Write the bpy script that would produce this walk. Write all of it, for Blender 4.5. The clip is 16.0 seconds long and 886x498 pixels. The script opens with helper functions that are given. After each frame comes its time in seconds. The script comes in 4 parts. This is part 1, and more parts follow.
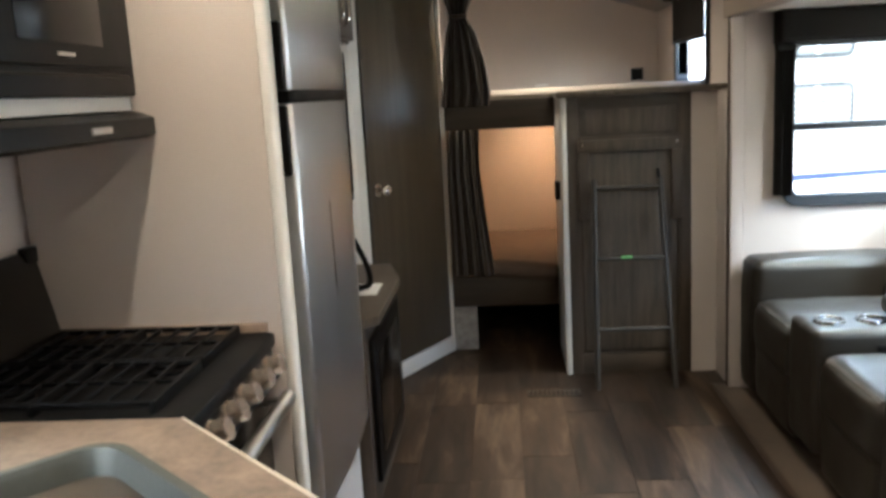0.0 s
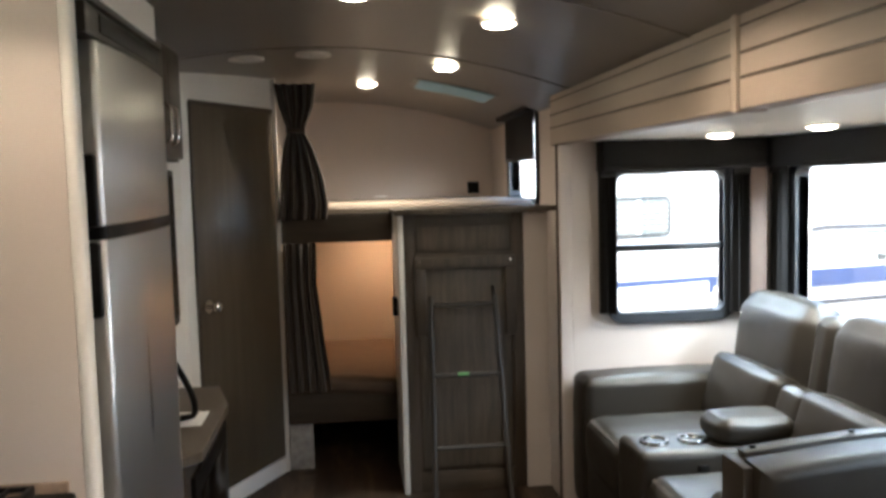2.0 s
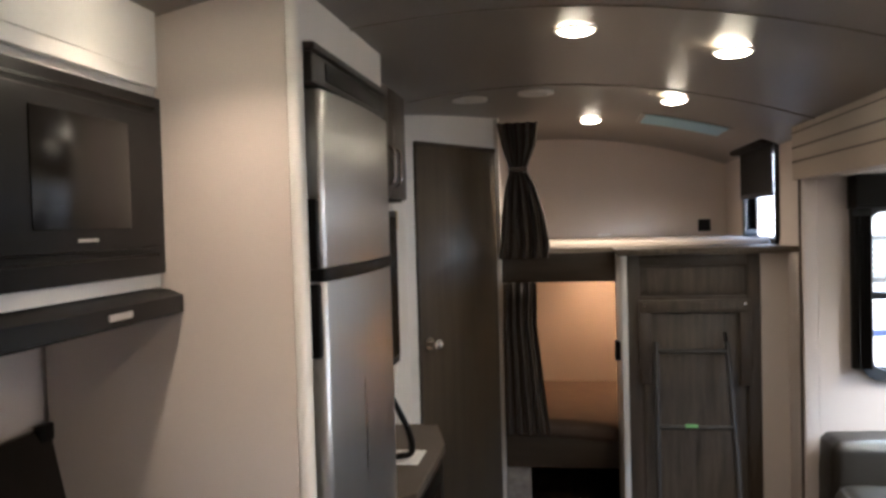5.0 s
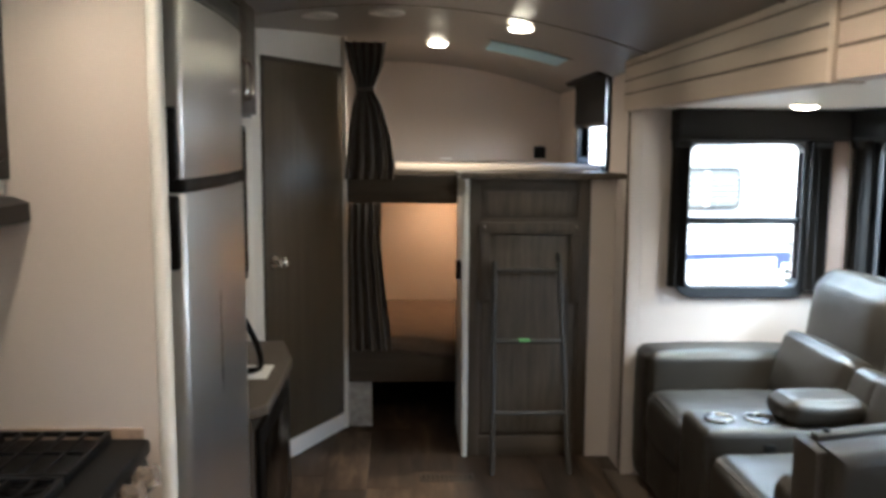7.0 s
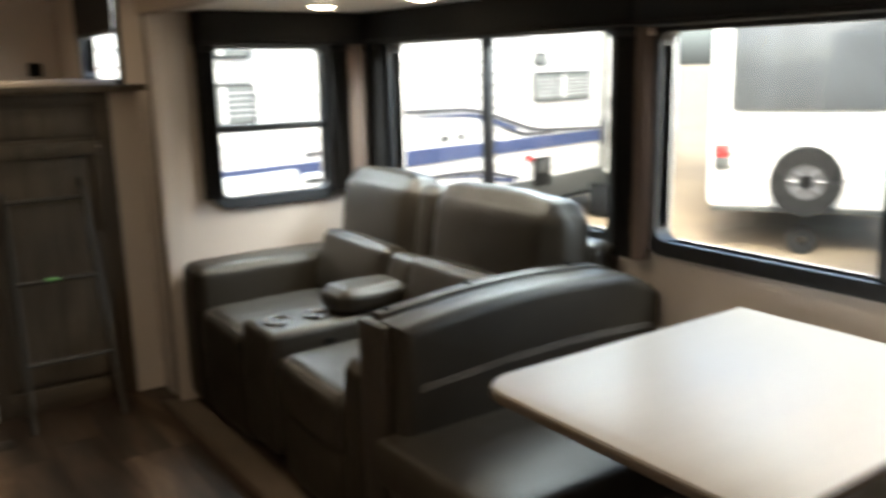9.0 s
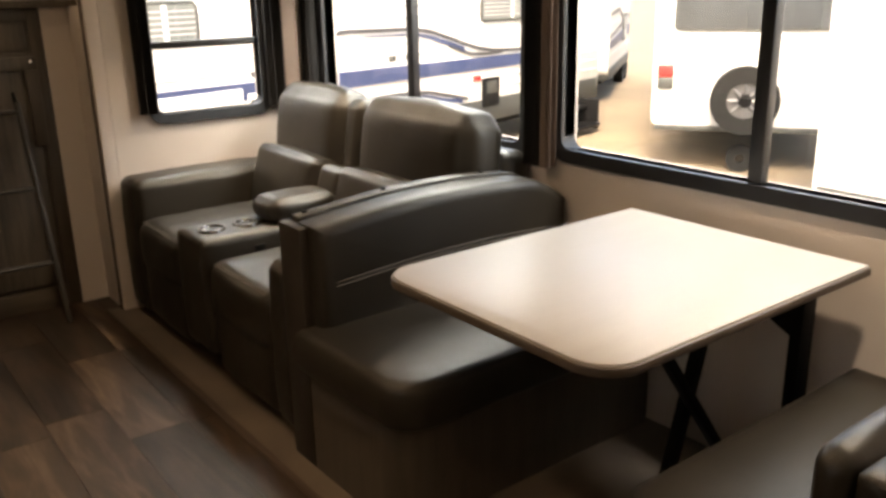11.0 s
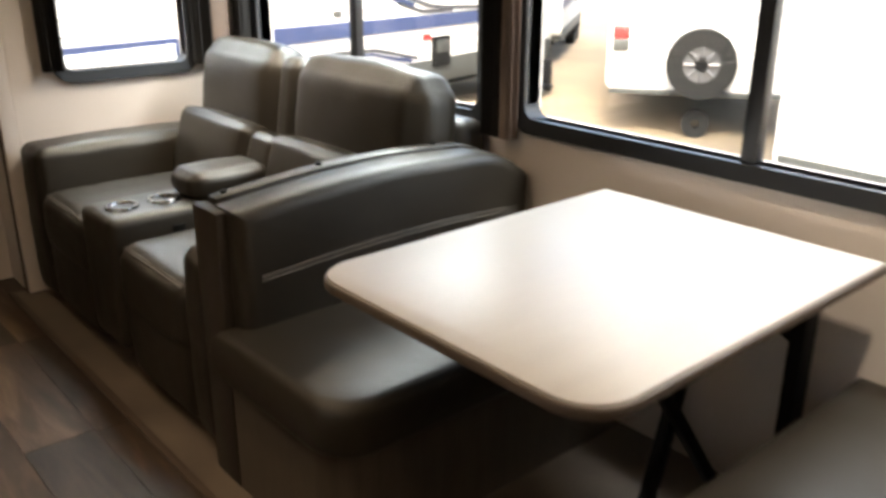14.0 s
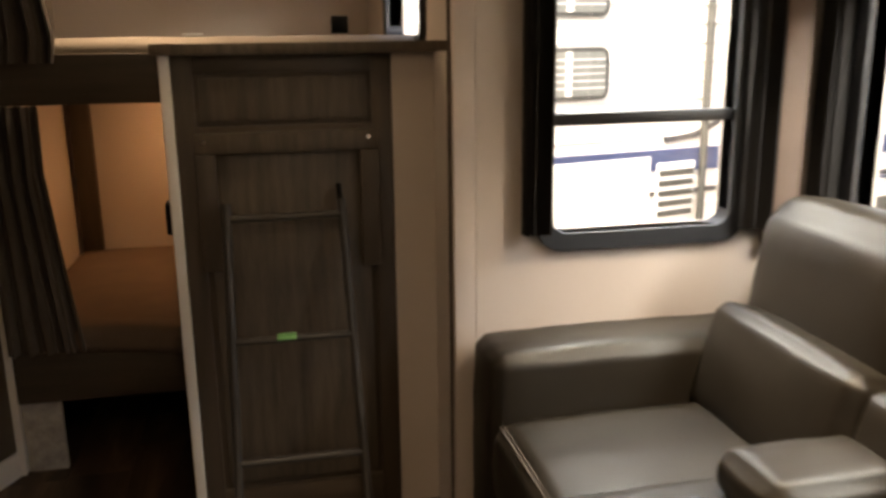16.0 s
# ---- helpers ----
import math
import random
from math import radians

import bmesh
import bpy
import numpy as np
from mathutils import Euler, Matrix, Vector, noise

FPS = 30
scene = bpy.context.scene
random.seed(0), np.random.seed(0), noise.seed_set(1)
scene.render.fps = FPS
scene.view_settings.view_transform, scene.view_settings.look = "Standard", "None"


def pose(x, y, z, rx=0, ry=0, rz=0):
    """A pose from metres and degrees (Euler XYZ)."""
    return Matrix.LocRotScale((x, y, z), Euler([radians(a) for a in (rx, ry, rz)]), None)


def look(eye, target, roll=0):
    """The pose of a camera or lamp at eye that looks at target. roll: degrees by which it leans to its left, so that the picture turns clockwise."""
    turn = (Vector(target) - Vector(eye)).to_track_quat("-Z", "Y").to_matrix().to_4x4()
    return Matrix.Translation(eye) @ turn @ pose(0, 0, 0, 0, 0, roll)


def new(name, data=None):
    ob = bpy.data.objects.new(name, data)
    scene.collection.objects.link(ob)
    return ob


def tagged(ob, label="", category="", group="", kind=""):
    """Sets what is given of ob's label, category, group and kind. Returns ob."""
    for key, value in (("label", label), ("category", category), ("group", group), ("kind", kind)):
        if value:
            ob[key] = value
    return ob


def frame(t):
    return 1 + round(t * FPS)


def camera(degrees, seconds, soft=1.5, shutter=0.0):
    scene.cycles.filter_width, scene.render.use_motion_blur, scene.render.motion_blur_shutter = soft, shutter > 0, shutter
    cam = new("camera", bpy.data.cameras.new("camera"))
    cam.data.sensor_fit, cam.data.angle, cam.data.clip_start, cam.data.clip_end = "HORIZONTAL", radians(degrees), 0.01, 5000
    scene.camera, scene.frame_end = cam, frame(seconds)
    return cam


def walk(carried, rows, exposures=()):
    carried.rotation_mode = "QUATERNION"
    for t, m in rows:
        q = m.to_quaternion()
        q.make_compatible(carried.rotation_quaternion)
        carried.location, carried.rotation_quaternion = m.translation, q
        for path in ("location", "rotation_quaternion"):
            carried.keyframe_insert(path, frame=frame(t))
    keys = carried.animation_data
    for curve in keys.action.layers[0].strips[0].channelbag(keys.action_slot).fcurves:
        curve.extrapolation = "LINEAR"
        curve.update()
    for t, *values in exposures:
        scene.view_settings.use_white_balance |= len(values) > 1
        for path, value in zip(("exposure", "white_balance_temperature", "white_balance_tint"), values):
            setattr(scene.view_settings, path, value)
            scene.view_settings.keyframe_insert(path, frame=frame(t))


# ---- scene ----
cam = camera(55.3, 16.0, soft=3.1, shutter=0.4)
PATH = [
    (0, (0.08, 0.065, 1.407), (-0.072, 2.025, 1.044), -3.1),
    (0.5, (0.07, 0.057, 1.443), (-0.001, 2.034, 1.155), -2.1),
    (1, (0.107, 0.091, 1.445), (0.213, 2.06, 1.11), -1.3),
    (1.5, (0.109, 0.104, 1.469), (0.294, 2.074, 1.177), -1.2),
    (2, (0.117, 0.121, 1.509), (0.34, 2.102, 1.349), -1.5),
    (2.5, (0.107, 0.15, 1.525), (0.317, 2.138, 1.453), -1.7),
    (3, (0.116, 0.155, 1.53), (0.268, 2.149, 1.482), -1.4),
    (3.5, (0.122, 0.178, 1.527), (0.133, 2.178, 1.483), -0.9),
    (4, (0.135, 0.203, 1.516), (-0.096, 2.189, 1.467), -1.2),
    (4.2, (0.14, 0.219, 1.528), (-0.17, 2.194, 1.472), -1.7),
    (6.3, (0.085, 0.152, 1.52), (-0.085, 2.143, 1.44), 0.8),
    (6.5, (0.073, 0.143, 1.521), (-0.027, 2.137, 1.411), 0.9),
    (7, (0.08, 0.15, 1.511), (0.168, 2.133, 1.265), 0.4),
    (7.5, (0.074, 0.138, 1.485), (0.378, 2.087, 1.152), 0.2),
    (8, (0.132, 0.204, 1.463), (0.667, 2.091, 1.073), 0.4),
    (8.5, (0.125, 0.255, 1.46), (0.875, 2.064, 1.055), -0.5),
    (9, (0.035, 0.295, 1.426), (1.146, 1.904, 1.004), -1.3),
    (9.2, (0.035, 0.283, 1.425), (1.294, 1.778, 0.959), -1.2),
    (11.3, (0.032, 0.044, 1.41), (1.182, 1.557, 0.787), -0.9),
    (11.5, (-0.007, 0.046, 1.409), (1.175, 1.523, 0.76), -0.8),
    (12, (-0.064, 0.059, 1.378), (1.21, 1.397, 0.612), -0.6),
    (12.5, (-0.079, 0.048, 1.346), (1.249, 1.264, 0.476), -0.0),
    (13, (-0.093, 0.05, 1.362), (1.264, 1.245, 0.506), 0.0),
    (13.5, (0.02, 0.14, 1.369), (1.371, 1.413, 0.624), -0.3),
    (14, (0.26, 0.335, 1.369), (1.49, 1.756, 0.684), 0.2),
    (14.5, (0.415, 0.594, 1.368), (1.552, 2.137, 0.794), 0.3),
    (15, (0.518, 0.966, 1.398), (1.461, 2.656, 0.892), -0.2),
    (15.5, (0.623, 1.374, 1.403), (1.187, 3.228, 0.911), -0.3),
    (16, (0.6, 1.778, 1.383), (1.003, 3.677, 0.903), -0.7),
]
EXPOSURES = [(0.0, 5.05, 5450, -2), (1.0, 5.3, 5500, -1), (1.5, 5.15, 5650, 0), (2.0, 4.85, 5700, 1), (3.0, 4.45, 5500, 3), (4.0, 4.65, 5700, 7), (6.5, 5.0, 5400, 0), (7.5, 4.75, 5600, -1), (8.5, 4.42, 6300, 1), (9.0, 4.1, 6500, 0), (11.5, 4.15, 8000, 10), (12.5, 4.55, 7100, 9), (13.5, 4.65, 6700, 4), (14.5, 4.0, 7150, 6), (15.5, 3.87, 7600, 10), (16.0, 4.1, 8000, 10)]
walk(cam, [(t, look(eye, target, roll)) for t, eye, target, roll in PATH], EXPOSURES)

# ---- light ----
world = bpy.data.worlds.new("sky")
scene.world = world
world.use_nodes = True
wn = world.node_tree
sky = wn.nodes.new("ShaderNodeTexSky")
sky.sky_type, sky.sun_disc = "NISHITA", False
sky.sun_elevation, sky.sun_rotation = radians(50), radians(228)
sky.dust_density, sky.air_density, sky.ozone_density = 5.0, 0.8, 0.3
wn.nodes["Background"].inputs["Strength"].default_value = 0.075
wn.links.new(sky.outputs["Color"], wn.nodes["Background"].inputs["Color"])
sun = new("sun", bpy.data.lights.new("sun", "SUN"))
sun.data.energy, sun.data.angle, sun.data.color = 0.42, radians(10), (1.0, 0.97, 0.93)
sun.matrix_world = look((-4.78, -4.3, 7.66), (0, 0, 0))
LAMP_WATTS = 0.1


def window_fill(eye, target, wide, high, watts):
    """Lamp added outside above a window head, in place of sky light coming through."""
    lamp = new("window_fill", bpy.data.lights.new("window_fill", "AREA"))
    lamp.data.shape, lamp.data.size, lamp.data.size_y, lamp.data.energy, lamp.data.color = "RECTANGLE", wide, high, watts, (0.92, 0.97, 1.0)
    lamp.matrix_world = look(eye, target)


window_fill((2.42, 3.0, 1.80), (1.5, 3.0, 0.75), 1.3, 0.3, 5.0)
window_fill((2.42, 1.42, 1.80), (1.5, 1.42, 0.75), 1.3, 0.3, 2.8)
window_fill((-1.40, 0.65, 1.80), (-0.3, 0.8, 0.9), 0.56, 0.3, 0.8)
window_fill((1.6, 4.16, 1.80), (1.6, 3.2, 0.75), 0.5, 0.3, 2.8)


def arch(x):
    """Height of the crowned ceiling."""
    return 2.06 - 0.16 * x * x


# ---- materials ----
def mat(name, color, rough=0.5, metal=0.0, vary=0.12, scale=6.0, fine=120.0, bump=0.15, rand=0.0, stretch=(1, 1, 1), rvary=0.1, spec=0.5, sheen=0.0, crease=0.0):
    """Procedural surface: two scales of tone, fine relief, rough patches and a tone per piece."""
    m = bpy.data.materials.new(name)
    m.use_nodes = True
    n, l = m.node_tree.nodes, m.node_tree.links
    b = n["Principled BSDF"]
    b.inputs["Metallic"].default_value = metal
    b.inputs["Specular IOR Level"].default_value = spec
    b.inputs["Sheen Weight"].default_value = sheen
    tc, mp = n.new("ShaderNodeTexCoord"), n.new("ShaderNodeMapping")
    mp.inputs["Scale"].default_value = stretch
    l.new(tc.outputs["Object"], mp.inputs["Vector"])
    big, small = n.new("ShaderNodeTexNoise"), n.new("ShaderNodeTexNoise")
    big.inputs["Scale"].default_value, small.inputs["Scale"].default_value = scale, fine
    big.inputs["Detail"].default_value, small.inputs["Detail"].default_value = 5, 3
    info = n.new("ShaderNodeObjectInfo")
    shift = n.new("ShaderNodeVectorMath")
    shift.operation = "MULTIPLY_ADD"
    l.new(info.outputs["Random"], shift.inputs[0])
    shift.inputs[1].default_value = (37.0, 53.0, 71.0) if rand else (0, 0, 0)
    l.new(mp.outputs["Vector"], shift.inputs[2])
    for t in (big, small):
        l.new(shift.outputs["Vector"], t.inputs["Vector"])
    add = n.new("ShaderNodeMath")
    add.operation = "MULTIPLY_ADD"
    l.new(small.outputs["Fac"], add.inputs[0])
    add.inputs[1].default_value = 0.45
    l.new(big.outputs["Fac"], add.inputs[2])
    rnd = n.new("ShaderNodeMath")
    rnd.operation = "MULTIPLY_ADD"
    l.new(info.outputs["Random"], rnd.inputs[0])
    rnd.inputs[1].default_value = rand
    l.new(add.outputs[0], rnd.inputs[2])
    ramp = n.new("ShaderNodeMapRange")
    ramp.inputs["From Min"].default_value, ramp.inputs["From Max"].default_value = 0.4, 1.05 + rand
    ramp.inputs["To Min"].default_value, ramp.inputs["To Max"].default_value = 1 - vary, 1 + vary
    l.new(rnd.outputs[0], ramp.inputs["Value"])
    mul = n.new("ShaderNodeVectorMath")
    mul.operation = "SCALE"
    mul.inputs[0].default_value = color
    l.new(ramp.outputs[0], mul.inputs["Scale"])
    l.new(mul.outputs["Vector"], b.inputs["Base Color"])
    rr = n.new("ShaderNodeMapRange")
    rr.inputs["To Min"].default_value, rr.inputs["To Max"].default_value = max(0.02, rough - rvary), min(1, rough + rvary)
    l.new(big.outputs["Fac"], rr.inputs["Value"])
    l.new(rr.outputs[0], b.inputs["Roughness"])
    if bump:
        bp = n.new("ShaderNodeBump")
        bp.inputs["Strength"].default_value, bp.inputs["Distance"].default_value = bump, 0.004
        l.new(small.outputs["Fac"], bp.inputs["Height"])
        l.new(bp.outputs["Normal"], b.inputs["Normal"])
        if crease:
            fold, soft_bump = n.new("ShaderNodeTexNoise"), n.new("ShaderNodeBump")
            fold.inputs["Scale"].default_value, fold.inputs["Detail"].default_value, fold.inputs["Distortion"].default_value = 5, 2.0, 0.6
            l.new(shift.outputs["Vector"], fold.inputs["Vector"])
            soft_bump.inputs["Strength"].default_value, soft_bump.inputs["Distance"].default_value = crease, 0.02
            l.new(fold.outputs["Fac"], soft_bump.inputs["Height"])
            l.new(soft_bump.outputs["Normal"], bp.inputs["Normal"])
    return m


def glass(name, tint=(0.98, 0.99, 0.99)):
    m = bpy.data.materials.new(name)
    m.use_nodes = True
    n, l = m.node_tree.nodes, m.node_tree.links
    n.remove(n["Principled BSDF"])
    tr, gl, mx = n.new("ShaderNodeBsdfTransparent"), n.new("ShaderNodeBsdfGlossy"), n.new("ShaderNodeMixShader")
    tr.inputs["Color"].default_value = (*tint, 1)
    gl.inputs["Roughness"].default_value = 0.02
    mx.inputs[0].default_value = 0.04
    l.new(tr.outputs[0], mx.inputs[1])
    l.new(gl.outputs[0], mx.inputs[2])
    l.new(mx.outputs[0], n["Material Output"].inputs["Surface"])
    return m


def planked(name):
    """Printed wood plank: streaks along y, knots of dark, and a tone for each plank."""
    m = mat(name, (0.15, 0.11, 0.08), 0.5, bump=0.12, rand=0.5, fine=60, scale=3, stretch=(6, 1, 1), spec=0.35)
    n, l = m.node_tree.nodes, m.node_tree.links
    tc, mp, info = n.new("ShaderNodeTexCoord"), n.new("ShaderNodeMapping"), n.new("ShaderNodeObjectInfo")
    mp.inputs["Scale"].default_value = (8, 1.3, 1)
    off = n.new("ShaderNodeVectorMath")
    off.operation = "MULTIPLY_ADD"
    off.inputs[1].default_value = (61, 37, 11)
    l.new(info.outputs["Random"], off.inputs[0])
    l.new(tc.outputs["Object"], mp.inputs["Vector"])
    l.new(mp.outputs["Vector"], off.inputs[2])
    a, c = n.new("ShaderNodeTexNoise"), n.new("ShaderNodeTexNoise")
    a.inputs["Scale"].default_value, a.inputs["Detail"].default_value, a.inputs["Distortion"].default_value = 1.5, 4, 0.8
    c.inputs["Scale"].default_value, c.inputs["Detail"].default_value = 9, 4
    for t in (a, c):
        l.new(off.outputs["Vector"], t.inputs["Vector"])
    s = n.new("ShaderNodeMath")
    s.operation = "MULTIPLY_ADD"
    l.new(c.outputs["Fac"], s.inputs[0])
    s.inputs[1].default_value = 0.16
    l.new(a.outputs["Fac"], s.inputs[2])
    p = n.new("ShaderNodeMath")
    p.operation = "MULTIPLY_ADD"
    l.new(info.outputs["Random"], p.inputs[0])
    p.inputs[1].default_value = 0.24
    l.new(s.outputs[0], p.inputs[2])
    r = n.new("ShaderNodeValToRGB")
    e = r.color_ramp.elements
    e[0].position, e[0].color = 0.46, (0.017, 0.0112, 0.008, 1)
    e[1].position, e[1].color = 0.98, (0.128, 0.083, 0.053, 1)
    k = r.color_ramp.elements.new(0.75)
    k.color = (0.047, 0.029, 0.0185, 1)
    l.new(p.outputs[0], r.inputs["Fac"])
    l.new(r.outputs["Color"], n["Principled BSDF"].inputs["Base Color"])
    return m


def glow(name, color, strength):
    m = bpy.data.materials.new(name)
    m.use_nodes = True
    b = m.node_tree.nodes["Principled BSDF"]
    b.inputs["Emission Color"].default_value, b.inputs["Emission Strength"].default_value = (*color, 1), strength
    return m


M_WALL = mat("cream wall vinyl", (0.56, 0.492, 0.448), 0.6, vary=0.06, scale=2, fine=260, bump=0.12)
M_WHITE = mat("white trim", (0.74, 0.71, 0.67), 0.45, vary=0.04, fine=90, bump=0.05)
M_CEIL = mat("taupe ceiling vinyl", (0.2, 0.175, 0.15), 0.36, vary=0.08, scale=3, fine=200, bump=0.06, rvary=0.02)
M_FLOOR = planked("wood vinyl plank")
M_JOINT = mat("plank joint", (0.05, 0.037, 0.028), 0.7)
M_MATFLOOR = mat("slide floor vinyl", (0.12, 0.093, 0.072), 0.5, vary=0.4, scale=5, fine=220, bump=0.3)
M_TRIMW = mat("brown floor trim", (0.07, 0.048, 0.035), 0.45, vary=0.3, stretch=(6, 0.6, 1))
M_WOOD = mat("grey brown cabinet wood", (0.056, 0.041, 0.0285), 0.5, vary=0.4, scale=5, fine=60, bump=0.15, rand=0.2, stretch=(8, 8, 0.7))
M_WOODH = mat("grey brown plank wood", (0.056, 0.041, 0.0285), 0.5, vary=0.4, scale=5, fine=60, bump=0.15, rand=0.2, stretch=(0.7, 8, 8))
M_WOODL = mat("washed grey wood", (0.082, 0.064, 0.047), 0.55, vary=0.5, scale=6, fine=50, bump=0.15, stretch=(8, 8, 0.6))
M_DOOR = mat("dark door laminate", (0.082, 0.062, 0.04), 0.34, spec=0.4, vary=0.3, scale=3, fine=60, stretch=(8, 8, 0.5))
M_STEEL = mat("brushed stainless steel", (0.68, 0.67, 0.655), 0.33, metal=1.0, vary=0.06, scale=16, rvary=0.12, fine=300, bump=0.04, stretch=(1, 1, 0.03))
M_CHROME = mat("chrome", (0.66, 0.61, 0.56), 0.2, metal=1.0, vary=0.02, bump=0)
M_CUPRIM = mat("dull chrome rim", (0.38, 0.37, 0.36), 0.16, metal=1.0, vary=0.05, bump=0)
M_LADDER = mat("dark grey painted tube", (0.04, 0.035, 0.03), 0.4, vary=0.15, bump=0.05)
M_KNOB = mat("satin nickel", (0.55, 0.46, 0.4), 0.16, metal=0.75, vary=0.05, bump=0)
M_BLACK = mat("black plastic", (0.0055, 0.005, 0.005), 0.42, vary=0.2, bump=0.05, spec=0.15)
M_BLACKG = mat("black gloss glass", (0.005, 0.004, 0.0035), 0.2, vary=0.1, bump=0, spec=0.25)
M_WELL = mat("matte black well shade", (0.003, 0.003, 0.003), 0.95, vary=0.1, bump=0, spec=0.03)
M_IRON = mat("black enamel iron", (0.0045, 0.0045, 0.005), 0.5, vary=0.2, fine=200, bump=0.15, spec=0.12)
M_FRAME = mat("black window frame", (0.009, 0.0095, 0.012), 0.4, vary=0.15, bump=0.05)
M_LEATHER = mat("dark grey brown leather", (0.0185, 0.0148, 0.0105), 0.42, vary=0.25, scale=6, fine=240, bump=0.2, rvary=0.1, spec=0.38, crease=0.1)
M_STITCH = mat("pale stitching", (0.1, 0.085, 0.07), 0.7)
M_TABLE = mat("pale laminate table", (0.335, 0.305, 0.28), 0.42, vary=0.06, scale=3, fine=30, bump=0.04, stretch=(1, 7, 1))
M_EDGE = mat("dark table edge", (0.07, 0.052, 0.04), 0.45)
M_COUNTER = mat("brown stone laminate", (0.19, 0.14, 0.105), 0.4, vary=0.6, scale=14, fine=70, bump=0.03)
M_CEDGE = mat("pale counter edge", (0.5, 0.43, 0.36), 0.4, vary=0.1)
M_CURTAIN = mat("charcoal curtain cloth", (0.062, 0.046, 0.035), 0.85, vary=0.2, fine=350, bump=0.3, sheen=0.2)
M_SHADE = mat("dark roller shade", (0.015, 0.0135, 0.013), 0.8, spec=0.2, vary=0.15, fine=300, bump=0.2)
M_TAUPE = mat("taupe fabric panel", (0.13, 0.09, 0.07), 0.8, vary=0.2, fine=300, bump=0.25)
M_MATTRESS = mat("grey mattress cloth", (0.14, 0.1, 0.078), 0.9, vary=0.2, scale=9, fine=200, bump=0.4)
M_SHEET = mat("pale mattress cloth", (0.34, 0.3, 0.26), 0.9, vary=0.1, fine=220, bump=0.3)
M_BASE = mat("dinette base laminate", (0.075, 0.06, 0.047), 0.5, vary=0.35, stretch=(6, 6, 0.7))
M_GREYBOARD = mat("speckled grey board", (0.35, 0.33, 0.31), 0.7, vary=0.4, scale=30, fine=150)
M_GREEN = mat("green tape", (0.2, 0.5, 0.17), 0.5, bump=0)
M_PAPER = mat("white paper", (0.8, 0.8, 0.78), 0.7, vary=0.03)
M_BLUE = mat("pale blue vent lid", (0.28, 0.5, 0.62), 0.4, vary=0.1)
M_BRASS = mat("brass", (0.55, 0.42, 0.2), 0.35, metal=1.0)
M_MOULD = mat("dark brown moulding", (0.02, 0.015, 0.011), 0.45, vary=0.2)
M_FASCIA = mat("pale taupe shiplap", (0.37, 0.3, 0.245), 0.5, vary=0.1, scale=3, fine=60, bump=0.06, stretch=(1, 0.3, 4))
M_LENS = glow("warm lamp lens", (1.0, 0.8, 0.55), 1.6)
M_GLASS = glass("window glass")
M_SIDING = mat("white trailer siding", (0.6, 0.6, 0.59), 0.4, vary=0.04, fine=60, bump=0.03)
M_GREYSKIN = mat("grey trailer skirt", (0.04, 0.042, 0.04), 0.5, vary=0.1)
M_NAVY = mat("navy stripe", (0.03, 0.045, 0.11), 0.4)
M_STRIPE = mat("dark grey stripe", (0.05, 0.05, 0.055), 0.4)
M_TYRE = mat("tyre rubber", (0.01, 0.01, 0.01), 0.85, fine=90, bump=0.4, spec=0.2)
M_TINT = mat("tinted trailer window", (0.06, 0.065, 0.07), 0.1, vary=0.3, scale=2, bump=0, spec=0.3)
M_BLIND = mat("pale window blind", (0.13, 0.14, 0.135), 0.5, vary=0.1, bump=0)
M_RED = mat("red tail lamp", (0.6, 0.03, 0.03), 0.2, bump=0)
M_GROUND = mat("dusty gravel ground", (0.16, 0.122, 0.08), 0.95, vary=0.35, scale=0.6, fine=9, bump=0.5)
M_RIM = mat("dull wheel steel", (0.12, 0.12, 0.125), 0.45, metal=0.6)
M_LOGO = mat("grey lettering", (0.4, 0.4, 0.41), 0.5)


# ---- building helpers ----
ORIGIN = {}


def thing(name, at, label, category, group="", kind="", turn=0.0):
    """An Empty at the thing's base; turn: degrees about z, with parts then built in the thing's own axes."""
    ob = new(name)
    ob.matrix_world = pose(*at, 0, 0, turn)
    ob.empty_display_size = 0.1
    ORIGIN[ob] = Vector((0, 0, 0)) if turn else Vector(at)
    return tagged(ob, label, category, group, kind)


def finish(name, bm, material, smooth=True):
    bmesh.ops.recalc_face_normals(bm, faces=bm.faces)
    me = bpy.data.meshes.new(name)
    if smooth:
        for f in bm.faces:
            f.smooth = True
        for e in bm.edges:
            if len(e.link_faces) == 2 and e.calc_face_angle(0) > 0.7:
                e.smooth = False
    bm.to_mesh(me)
    bm.free()
    me.materials.append(material)
    return me


def part(name, bm, material, parent, label=""):
    """One mesh under a thing or a part; places are in the world unless the thing is turned."""
    org = ORIGIN.get(parent, Vector((0, 0, 0)))
    bmesh.ops.translate(bm, verts=bm.verts, vec=-org)
    ob = new(name, finish(name, bm, material))
    ob.parent = parent
    ORIGIN[ob] = org
    return tagged(ob, label)


def struct(name, bm, material, label="", category="structure"):
    ob = new(name, finish(name, bm, material))
    ORIGIN[ob] = Vector((0, 0, 0))
    return tagged(ob, label, category, kind="structure")


def solid(name, bm, material, label, category, group=""):
    """A thing of one mesh, with its origin at its base."""
    lo = [min(v.co[i] for v in bm.verts) for i in range(3)]
    hi = [max(v.co[i] for v in bm.verts) for i in range(3)]
    at = Vector(((lo[0] + hi[0]) / 2, (lo[1] + hi[1]) / 2, lo[2]))
    bmesh.ops.translate(bm, verts=bm.verts, vec=-at)
    ob = new(name, finish(name, bm, material))
    ob.location = at
    return tagged(ob, label, category, group)


